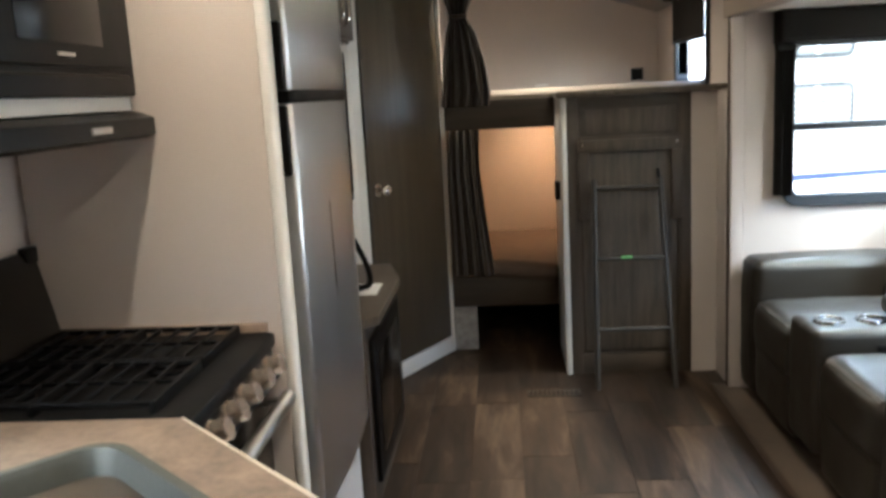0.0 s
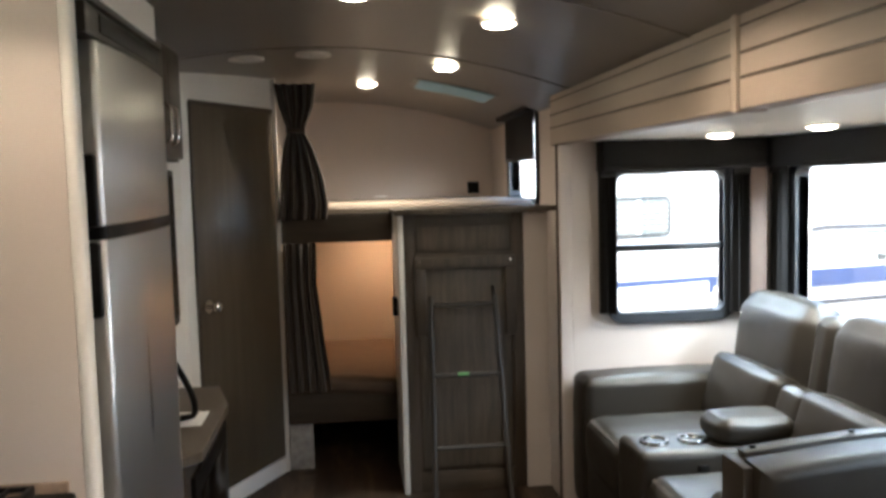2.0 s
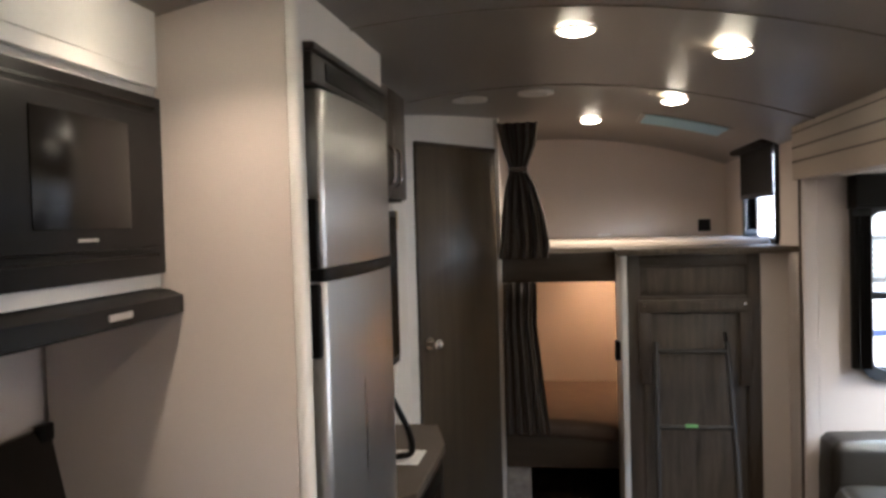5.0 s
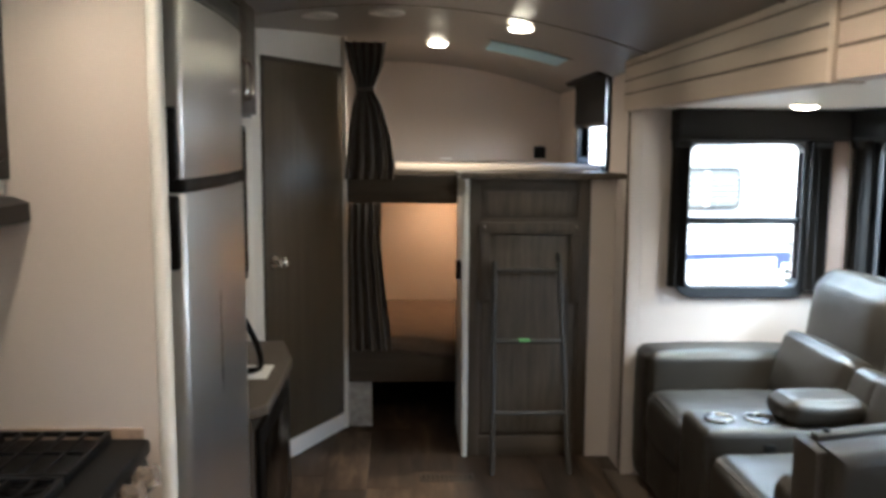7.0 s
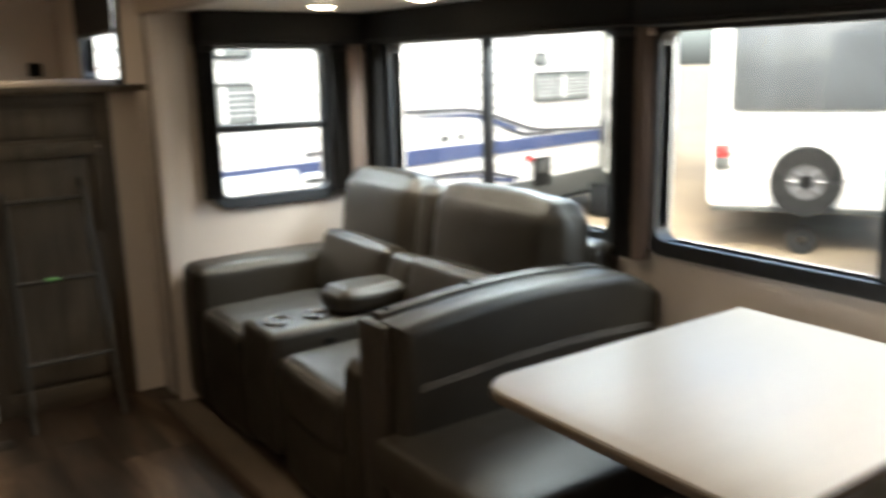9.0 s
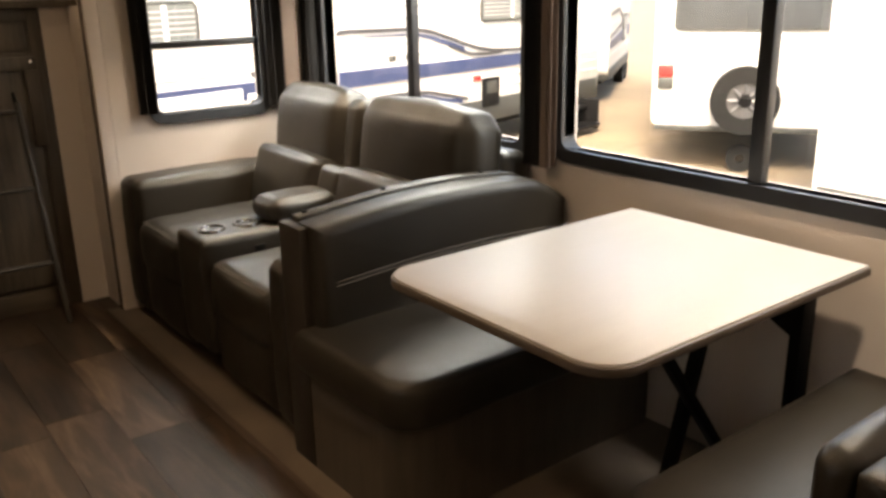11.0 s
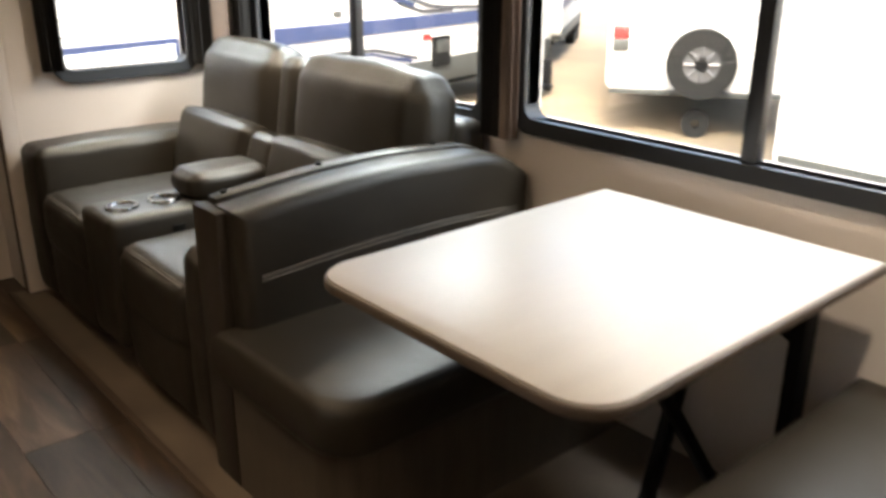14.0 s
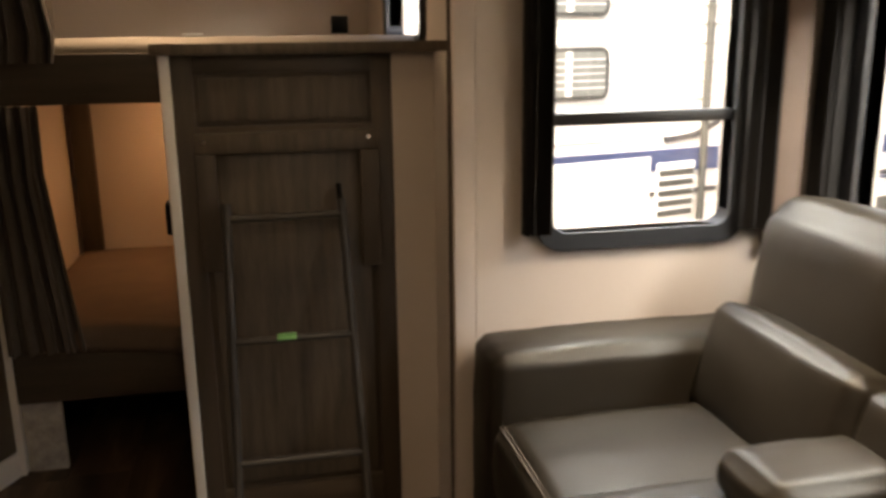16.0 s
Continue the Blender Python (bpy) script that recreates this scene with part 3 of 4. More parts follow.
t = thing("ladder_bracket", (0.665, 4.1, 0.77), "wooden U-shaped bracket holding the bunk ladder", "bracket")
part("crosspiece", box(0.425, 0.912, 4.085, 4.11, 1.095, 1.15, 0.004), M_WOODL, t)
part("leg", box(0.425, 0.478, 4.085, 4.11, 0.775, 1.095, 0.004), M_WOOD, t)
part("leg", box(0.86, 0.912, 4.085, 4.11, 0.765, 1.095, 0.004), M_WOOD, t)
for x in (0.45, 0.885):
    part("screw", rod((x, 4.082, 1.13), (x, 4.087, 1.13), 0.006), M_CHROME, t)

t = thing("ladder", (0.65, 3.87, 0), "dark metal bunk ladder leaning on the wardrobe", "ladder")
YL = lambda z: 3.875 + 0.19 * z / 0.96
for x0, x1 in ((0.478, 0.497), (0.835, 0.802)):
    part("side_rail", rod((x0, YL(0), 0.0), (x1, YL(0.965), 0.965), 0.0125), M_LADDER, t)
for k, z in enumerate((0.925, 0.60, 0.275)):
    r = part("rung", rod((0.492 - 0.006 * k, YL(z), z), (0.806 + 0.01 * k, YL(z), z), 0.011), M_LADDER, t)
    if k == 1:
        part("tape", box(0.608, 0.66, YL(z) - 0.013, YL(z) + 0.012, z, z + 0.0125, 0.003), M_GREEN, r, "green tape wrapped on a rung")
part("hook", rod((0.80, YL(0.96), 0.95), (0.80, 4.10, 1.0), 0.008), M_IRON, t)

solid("wall_outlet", box(0.955, 1.035, REAR - 0.012, REAR, 1.42, 1.50, 0.004), M_BLACK, "small black outlet plate above the upper bunk", "outlet")
solid("wall_switch", box(0.325, 0.349, 4.20, 4.27, 0.86, 0.95, 0.004), M_BLACK, "small black switch on the wardrobe side", "switch")


def curtain(points_top, label):
    """A gathered curtain: rows of (height, centre, half width); pleats fold across."""
    bm, n, loops = bmesh.new(), 40, []
    for z, c, h in points_top:
        row = []
        for i in range(n + 1):
            u = 2 * i / n - 1
            row.append((c + h * u, 4.515 - 0.022 * math.sin(u * 13 + 0.6 * z) - 0.012 * math.sin(u * 29), z))
        row += [(x, y + 0.008, zz) for x, y, zz in reversed(row)]
        loops.append([bm.verts.new(p) for p in row])
    for p, q in zip(loops, loops[1:]):
        for i in range(len(p)):
            j = (i + 1) % len(p)
            bm.faces.new((p[i], p[j], q[j], q[i]))
    bm.faces.new(loops[0])
    bm.faces.new(loops[-1])
    return solid("bunk_curtain", bm, M_CURTAIN, label, "curtain", "bunk curtains")


curtain([(2.02, -0.125, 0.105), (1.90, -0.12, 0.085), (1.78, -0.125, 0.04), (1.70, -0.115, 0.075), (1.55, -0.105, 0.11), (1.40, -0.10, 0.125), (1.33, -0.11, 0.125)], "charcoal curtain tied in the middle at the upper bunk")
curtain([(1.205, -0.13, 0.085), (1.0, -0.135, 0.085), (0.7, -0.12, 0.1), (0.43, -0.105, 0.115)], "charcoal curtain drawn aside at the lower bunk")
solid("curtain_tie", box(-0.172, -0.078, 4.485, 4.53, 1.77, 1.795, 0.008), M_CURTAIN, "dark cloth tie round the bunk curtain", "curtain tie")


# ---- bathroom wall with its door (turned) ----
A, B = Vector((-0.585, 3.905)), Vector((-0.235, 4.57))
TURN_B = math.degrees(math.atan2(B.y - A.y, B.x - A.x))
LEN_B = (B - A).length
t = thing("wall_bath", (A.x, A.y, 0), "white angled wall round the bathroom door", "wall", kind="structure", turn=TURN_B)
part("jamb", box(-0.01, 0.055, 0.0, 0.05, 0, 2.06), M_WHITE, t)
part("jamb", box(LEN_B - 0.025, LEN_B, 0.0, 0.05, 0, 2.06), M_WHITE, t)
part("header", box(0.055, LEN_B - 0.025, 0.0, 0.05, 1.895, 2.06), M_WHITE, t)
part("threshold", box(0.055, LEN_B - 0.025, -0.006, 0.05, 0, 0.085, 0.003), M_WHITE, t)
struct("wall_bath_side", box(-0.64, -0.59, 3.62, 3.92, 0, 2.06), M_WHITE, "white wall beside the bathroom door", "wall")
struct("wall_bath_front", box(LEFT, -0.60, 3.60, 3.64, 0, 2.06), M_WHITE, "white wall at the end of the side cabinet", "wall")
t = thing("door_1", (A.x, A.y, 0.085), "closed dark laminate bathroom door", "door", kind="structure", turn=TURN_B)
W = LEN_B - 0.025
part("leaf", box(0.058, W - 0.003, -0.004, 0.034, 0.005, 1.805, 0.003), M_DOOR, t)
part("edge_trim", box(0.056, 0.070, -0.010, -0.003, 0.0, 1.81, 0.002), M_WOOD, t)
part("edge_trim", box(0.07, W - 0.003, -0.010, -0.003, 1.79, 1.81, 0.002), M_WOOD, t)
k = part("door_knob", rod((0.125, -0.004, 0.885), (0.125, -0.05, 0.885), 0.012), M_CHROME, t, "brushed metal door knob")
part("rose", rod((0.125, -0.003, 0.885), (0.125, -0.012, 0.885), 0.03, 20), M_CHROME, k)
b = bmesh.new()
bmesh.ops.create_uvsphere(b, u_segments=16, v_segments=10, radius=0.028)
bmesh.ops.transform(b, matrix=Matrix.Translation((0.125, -0.06, 0.885)) @ Matrix.Diagonal((1, 0.75, 1, 1)), verts=b.verts)
part("ball", b, M_CHROME, k)


# ---- ceiling fittings ----
def downlight(x, y, z, watts, spread, color=(1.0, 0.74, 0.52)):
    z = min(z, arch(x + 0.056)) - 0.0005 if x < 1.0 else z
    t = thing("ceiling_light", (x, y, z), "round recessed ceiling light, lit warm", "ceiling light", "ceiling lights")
    part("trim_ring", ring((x, y, z - 0.008), (0, 0, 1), 0.05, 0.058, 0.008), M_WHITE, t)
    dome = [(0.048 * math.cos(radians(a)), -0.007 - 0.013 * math.sin(radians(a))) for a in (0, 20, 40, 60, 80)]
    part("lens", lathe([(0.048, -0.001)] + dome, (x, y, z), 28), M_LENS, t)
    lamp = new("lamp_light", bpy.data.lights.new("lamp_light", "AREA"))
    lamp.data.shape, lamp.data.size, lamp.data.energy, lamp.data.color = "DISK", 0.06, watts, color
    lamp.data.spread = radians(spread)
    lamp.matrix_world = pose(x, y, z - 0.028)
    return t


# (0.17, 1.30) and (0.6, -0.3) are unseen, added to brighten near floor and wall
for x, y, watts in ((0.16, 2.60, 0.25), (0.60, 2.72, 0.45), (0.56, 3.76, 0.3), (0.25, 4.75, 3.8), (0.68, 1.95, 2.6), (-0.50, 1.60, 1.0), (0.17, 1.30, 2.3), (0.6, -0.3, 2.8)):
    downlight(x, y, arch(x), LAMP_WATTS * watts, 120 if x < 0.2 else 150)
# the third one is unseen, added to brighten the near bench
for x, y, watts in ((1.59, 3.33, 2.8), (1.75, 2.88, 2.8), (1.62, 0.80, 3.2)):
    downlight(x, y, 1.67, LAMP_WATTS * watts, 110, (1.0, 0.86, 0.72))
lamp = new("bunk_lamp", bpy.data.lights.new("bunk_lamp", "AREA"))
t = thing("bunk_light", (0.35, 5.6, 1.26), "small lit ceiling light under the upper bunk", "ceiling light")
part("lens", rod((0.35, 5.6, 1.255), (0.35, 5.6, 1.262), 0.04, 20), M_LENS, t)
lamp.data.shape, lamp.data.size, lamp.data.energy, lamp.data.color = "DISK", 0.07, 0.18, (1.0, 0.48, 0.2)
lamp.matrix_world = pose(0.35, 5.6, 1.25)
for x, y in ((-0.28, 3.8), (0.0, 3.78)):
    t = thing("ceiling_vent", (x, y, arch(x)), "round white ceiling air vent", "vent", "ceiling vents")
    part("rim", ring((x, y, arch(x) - 0.012), (0, 0, 1), 0.05, 0.075, 0.012), M_WHITE, t)
    part("core", rod((x, y, arch(x) - 0.006), (x, y, arch(x) - 0.001), 0.05, 20), M_GREYSKIN, t)
    part("slat", box(x - 0.048, x + 0.048, y - 0.004, y + 0.004, arch(x) - 0.012, arch(x) - 0.006), M_WHITE, t)
t = thing("smoke_alarm", (0.82, 1.64, arch(0.82) - 0.03), "small white round smoke alarm on the ceiling", "smoke alarm")
part("base", rod((0.82, 1.64, arch(0.82) - 0.012), (0.82, 1.64, arch(0.82) + 0.004), 0.04, 24), M_WHITE, t)
part("cap", lathe([(0.034, 0.0), (0.034, -0.008), (0.027, -0.014), (0.008, -0.016)], (0.82, 1.64, arch(0.82) - 0.012), 24), M_WHITE, t)
t = thing("roof_vent", (0.7, 4.6, arch(0.7)), "pale blue roof vent lid in the ceiling", "roof vent")
def crowned(x0, x1, y0, y1, low, high):
    """A slab that follows the crown of the ceiling."""
    cut = [x0 + (x1 - x0) * k / 6 for k in range(7)]
    return prism([(x, arch(x) - low) for x in cut] + [(x, arch(x) + high) for x in reversed(cut)], "y", y0, y1)


part("lid", crowned(0.50, 0.88, 4.38, 4.72, 0.009, 0.02), M_BLUE, t)
part("rim", crowned(0.48, 0.90, 4.36, 4.74, 0.004, 0.015), M_CEIL, t)
for y in (2.35, 3.6):
    b = bmesh.new()
    prism([(x, arch(x) - 0.004) for x in xs[4:]] + [(x, arch(x) + 0.001) for x in reversed(xs[4:])], "y", y, y + 0.014, bm=b)
    struct("ceiling_seam", b, M_CEIL, "thin ceiling seam strip", "trim")

t = thing("floor_vent", (0.27, 3.85, 0), "dark slotted floor air vent", "vent")
part("frame", box(0.145, 0.395, 3.80, 3.885, 0.0005, 0.004, 0.001), M_MOULD, t)
for i in range(11):
    part("slot", box(0.158 + 0.021 * i, 0.168 + 0.021 * i, 3.812, 3.873, 0.003, 0.0046), M_BLACK, t)
solid("sheet_tag", box(0.30, 0.38, 5.60, 5.68, 1.415, 1.424, 0.002), M_PAPER, "small pale tag on the upper mattress", "tag")


# ---- fridge, side cabinet and television ----
t = thing("fridge_enclosure", (-0.72, 1.915, 0), "cream side panel of the fridge enclosure", "panel", kind="structure")
part("side_panel", box(LEFT, -0.452, 1.90, 1.93, 0, 2.03), M_WALL, t)
part("corner_trim", box(-0.452, -0.425, 1.895, 1.94, 0, 2.03, 0.01, 3), M_WHITE, t, "rounded white corner trim")
part("head_panel", box(-0.47, -0.43, 1.94, 2.70, 1.92, 2.04), M_WHITE, t)
part("far_panel", box(LEFT, -0.45, 2.645, 2.67, 0.0, 2.04), M_WOOD, t)
part("base_panel", box(-0.47, -0.44, 1.94, 2.64, 0.0, 0.37), M_WHITE, t)


def fridge_door(z0, z1, grow=0.0):
    """A steel door: flat near edge with a round corner, then a bowed front."""
    n = 14
    pts = [(-0.475, 2.0 - grow), (-0.475, 2.655)]
    pts += [(-0.398 + grow + 0.014 * math.sin(math.pi * (i + 0.4) / (n + 0.4)) ** 0.8, 2.655 - 0.635 * i / n) for i in range(n + 1)]
    pts += [(-0.412 + grow + 0.014 * math.cos(radians(a)), 2.014 - grow - 0.014 * math.sin(radians(a))) for a in (20, 40, 60, 80, 90)]
    return prism(pts, "z", z0, z1, 0.003)


fridge = t
t = thing("fridge", (-0.7, 2.3, 0.37), "tall stainless steel fridge with two bowed doors", "fridge")
part("body", box(LEFT + 0.02, -0.476, 1.95, 2.64, 0.375, 1.83), M_BLACK, t)
part("side_frame", box(-0.49, -0.445, 1.942, 1.985, 0.375, 1.84, 0.004), M_BLACK, t)
part("top_trim", box(-0.49, -0.40, 1.955, 2.655, 1.832, 1.90, 0.008), M_MOULD, t, "dark brown moulded top trim")
part("top_cap", box(-0.49, -0.392, 1.948, 2.66, 1.90, 1.918, 0.006), M_MOULD, t)
part("top_inset", box(-0.401, -0.397, 2.05, 2.62, 1.848, 1.888, 0.002), M_BLACK, t)
for name, z0, z1, h0, h1 in (("freezer_door", 1.432, 1.826, 1.43, 1.585), ("door", 0.385, 1.402, 1.235, 1.398)):
    d = part(name, fridge_door(z0, z1), M_STEEL, t)
    h = part("handle", box(-0.456, -0.408, 1.978, 2.004, h0, h1, 0.006), M_BLACK, d, "black plastic side handle")
    # thin steel strip added for the bright reflection line along the grip slot
    part("grip", box(-0.436, -0.428, 1.973, 1.979, h0 + 0.025, h1 - 0.025, 0.002), M_STEEL, d)
part("band", fridge_door(1.402, 1.432, 0.003), M_BLACK, t, "black band between the doors")
for y in (2.50, 2.56):
    part("badge", rod((-0.41, y, 1.417), (-0.388, y, 1.417), 0.007), M_CHROME, t)

fridge.location.x += 0.012
t = thing("side_cabinet", (-0.7, 3.14, 0), "low dark cabinet with a black framed door", "cabinet")
part("body", box(LEFT, -0.40, 2.68, 3.55, 0, 0.665), M_WOOD, t)
part("end_panel", box(-0.74, -0.392, 2.672, 2.682, 0, 0.665), M_WOODL, t)
d = part("door", box(-0.40, -0.382, 2.78, 3.45, 0.09, 0.60, 0.004), M_BLACK, t, "black framed cabinet door")
part("door_glass", box(-0.383, -0.379, 2.86, 3.37, 0.16, 0.53, 0.002), M_BLACKG, d)
t = thing("cabinet_top", (-0.7, 3.14, 0.67), "dark wooden top of the low cabinet", "worktop")
part("board", prism([(LEFT, 2.67), (-0.42, 2.67), (-0.355, 2.73), (-0.355, 3.30), (-0.43, 3.60), (LEFT, 3.60)], "z", 0.668, 0.70, 0.003), M_WOODH, t)
part("edge_band", prism([(-0.425, 2.664), (-0.418, 2.664), (-0.349, 2.727), (-0.349, 3.302), (-0.424, 3.60), (-0.43, 3.60), (-0.355, 3.30), (-0.355, 2.73), (-0.42, 2.67)], "z", 0.669, 0.699), M_WOODL, t, "pale worn edge")
solid("paper_sheet", box(-0.56, -0.40, 3.02, 3.20, 0.7005, 0.703), M_PAPER, "white paper lying on the low cabinet", "paper")
pts = [Vector((-0.50, 2.95, 1.0)), Vector((-0.47, 2.98, 0.93)), Vector((-0.43, 3.02, 0.82)), Vector((-0.425, 3.05, 0.74)), Vector((-0.47, 3.08, 0.715)), Vector((-0.53, 3.06, 0.72)), Vector((-0.55, 3.03, 0.78))]
solid("cable_loop", tube(smooth_path(pts), 0.011), M_BLACK, "black cable hanging onto the low cabinet", "cable")
t = thing("wall_cabinet", (-0.7, 2.92, 1.60), "dark wooden wall cabinet with chrome handles", "cabinet")
part("body", box(LEFT, -0.47, 2.68, 3.22, 1.60, 1.99), M_WOOD, t)
for y0, y1, hy in ((2.685, 2.945, 2.90), (2.955, 3.215, 3.0)):
    d = part("door", box(-0.47, -0.45, y0, y1, 1.61, 1.975, 0.004), M_WOOD, t)
    part("panel", box(-0.451, -0.447, y0 + 0.05, y1 - 0.05, 1.66, 1.925, 0.003), M_WOOD, d)
    part("handle", tube(smooth_path([(-0.45, hy, 1.65), (-0.428, hy, 1.665), (-0.424, hy, 1.715), (-0.428, hy, 1.765), (-0.45, hy, 1.78)]), 0.006), M_CHROME, d, "chrome arched handle")
t = thing("television", (-0.5, 2.95, 1.03), "black flat television below the wall cabinet", "television")
part("case", box(-0.53, -0.485, 2.70, 3.19, 1.03, 1.57, 0.006), M_BLACK, t)
part("screen", box(-0.486, -0.481, 2.72, 3.17, 1.06, 1.55, 0.002), M_BLACKG, t)
part("mount", box(-0.62, -0.53, 2.88, 3.0, 1.2, 1.4, 0.004), M_IRON, t)
struct("wall_tv", box(LEFT, -0.61, 2.68, 3.60, 0.70, 1.60), M_WALL, "cream wall behind the television", "wall")
solid("door_chime", box(-0.605, -0.585, 3.66, 3.70, 1.50, 1.58, 0.004), M_BRASS, "small brass plate beside the bathroom door", "plate")

# ---- kitchen ----
def counter_outline(inset=0.0):
    pts = [(LEFT, 1.36), (-0.47, 1.36), (-0.19, 1.075), (0.075, 0.79)]
    pts += [(0.02 + 0.125 * math.cos(radians(a)), 0.62 + 0.2 * math.sin(radians(a))) for a in range(50, -91, -10)]
    pts += [(-0.30, 0.40), (LEFT, 0.40)]
    c = Vector((-0.45, 0.8))
    return [tuple(Vector(p) + (c - Vector(p)).normalized() * inset) for p in pts]


# sink opening, turned to the corner
SC, SA = Vector((-0.50, 0.955)), radians(-42.8)
def sink_pt(u, v):
    return (SC.x + u * math.cos(SA) - v * math.sin(SA), SC.y + u * math.sin(SA) + v * math.cos(SA))
def sink_ring(hw, hh, r):
    return [sink_pt(*p) for p in rounded(-hw, hw, -hh, hh, r, 5)]


t = thing("kitchen_counter", (-0.45, 0.8, 0.87), "brown stone laminate kitchen counter with a rounded end", "worktop")
b = bmesh.new()
outer = [b.verts.new((*p, 0.90)) for p in counter_outline()]
hole = [b.verts.new((*p, 0.90)) for p in sink_ring(0.235, 0.185, 0.05)]
edges = [b.edges.new((l[i], l[(i + 1) % len(l)])) for l in (outer, hole) for i in range(len(l))]
bmesh.ops.triangle_fill(b, edges=edges, use_beauty=True)
low = {v: b.verts.new((v.co.x, v.co.y, 0.868)) for v in outer + hole}
for l in (outer, hole):
    for i in range(len(l)):
        p, q = l[i], l[(i + 1) % len(l)]
        b.faces.new((p, q, low[q], low[p]))
part("top", b, M_COUNTER, t)
b = bmesh.new()
o, inner = counter_outline(-0.007), counter_outline(0.002)
cols = [[b.verts.new((*p, z)) for p, z in ((q, 0.9005), (w, 0.899), (w, 0.871), (q, 0.870))] for q, w in zip(inner[1:-1], o[1:-1])]
for p, q in zip(cols, cols[1:]):
    for k in range(4):
        b.faces.new((p[k], q[k], q[(k + 1) % 4], p[(k + 1) % 4]))
part("edge_band", b, M_CEDGE, t, "pale rounded edge band")
t2 = thing("base_cabinet", (-0.45, 0.8, 0), "grey brown base cabinet under the kitchen counter", "cabinet")
part("body", prism(counter_outline(0.05), "z", 0.0, 0.866), M_WOOD, t2)
t = thing("kitchen_sink", (SC.x, SC.y, 0.72), "grey steel sink set diagonally in the counter", "sink")
b = bmesh.new()
loops = [[b.verts.new((*p, z)) for p in sink_ring(hw, hh, r)] for hw, hh, r, z in ((0.252, 0.203, 0.06, 0.9005), (0.252, 0.203, 0.06, 0.906), (0.235, 0.186, 0.05, 0.907), (0.229, 0.18, 0.05, 0.895), (0.215, 0.165, 0.05, 0.73), (0.185, 0.135, 0.05, 0.72))]
for p, q in zip(loops, loops[1:]):
    for i in range(len(p)):
        j = (i + 1) % len(p)
        b.faces.new((p[i], p[j], q[j], q[i]))
b.faces.new(loops[-1])
part("basin", b, mat("grey steel basin", (0.085, 0.09, 0.083), 0.5, metal=0.3, vary=0.15), t)
part("drain", ring((SC.x, SC.y, 0.721), (0, 0, 1), 0.02, 0.04, 0.004), M_CHROME, t)

t = thing("gas_stove", (-0.72, 1.64, 0), "black gas stove with chrome knobs and an open glass lid", "stove")
part("body", box(LEFT, -0.505, 1.385, 1.885, 0.0, 0.86), M_BLACK, t)
part("cooktop", box(LEFT + 0.01, -0.455, 1.372, 1.893, 0.86, 0.893, 0.008), M_IRON, t)
part("counter_strip", box(LEFT, -0.47, 1.886, 1.90, 0.86, 0.915, 0.004), M_COUNTER, t, "brown counter strip behind the stove")
part("control_panel", prism([(-0.505, 0.88), (-0.468, 0.858), (-0.45, 0.79), (-0.505, 0.79)], "y", 1.375, 1.89, 0.003), M_BLACK, t, "slanted black control panel")
for i in range(5):
    y = 1.445 + 0.092 * i
    kx = Vector((-0.461, y, 0.832))
    nrm = Vector((0.94, 0, 0.33))
    k = part("knob", rod(kx, kx + nrm * 0.012, 0.026, 20), M_KNOB, t, "satin nickel stove knob")
    part("grip", rod(kx + nrm * 0.011, kx + nrm * 0.042, 0.0225, 20, 0.021), M_KNOB, k)
part("oven_door", box(-0.506, -0.48, 1.39, 1.88, 0.30, 0.78, 0.006), M_BLACKG, t, "black glass oven door")
h = part("oven_handle", rod((-0.43, 1.40, 0.745), (-0.43, 1.87, 0.745), 0.017, 18), M_STEEL, t, "steel bar handle")
for y in (1.43, 1.84):
    part("bracket", box(-0.482, -0.43, y - 0.008, y + 0.008, 0.737, 0.753, 0.002), M_STEEL, h)
part("lower_door", box(-0.506, -0.487, 1.39, 1.88, 0.06, 0.28, 0.005), M_BLACK, t)
for k, (y0, y1) in enumerate(((1.395, 1.632), (1.638, 1.875))):
    for y in (y0 + 0.006, y1 - 0.006):
        part("grate_rail", box(-0.975, -0.53, y - 0.005, y + 0.005, 0.906, 0.917, 0.002), M_IRON, t)
    for x in (-0.97, -0.7525, -0.535):
        part("grate_rail", box(x - 0.005, x + 0.005, y0, y1, 0.894, 0.9165, 0.002), M_IRON, t)
    for i in range(1, 10):
        x = -0.97 + 0.0435 * i
        if i != 5:
            part("grate_bar", box(x - 0.003, x + 0.003, y0, y1, 0.908, 0.916, 0.001), M_IRON, t)
    part("grate_bar", box(-0.97, -0.535, (y0 + y1) / 2 - 0.003, (y0 + y1) / 2 + 0.003, 0.9085, 0.9155, 0.001), M_IRON, t)
for x, y in ((-0.85, 1.50), (-0.85, 1.77), (-0.60, 1.64)):
    bu = part("burner", lathe([(0.045, 0), (0.045, 0.006), (0.03, 0.008), (0.03, 0.014), (0.0, 0.014)][:4], (x, y, 0.893)), M_IRON, t)
    part("spark_tip", rod((x + 0.05, y, 0.893), (x + 0.05, y, 0.915), 0.003, 8), M_CHROME, bu)
L = part("glass_lid", prism([(-0.952, 0.895), (-0.94, 0.895), (-0.985, 1.11), (-0.997, 1.11)], "y", 1.40, 1.87, 0.002), M_BLACKG, t, "raised dark glass stove lid")
part("corner_clip", box(-1.0, -0.978, 1.83, 1.877, 1.08, 1.118, 0.004), M_BLACK, L)

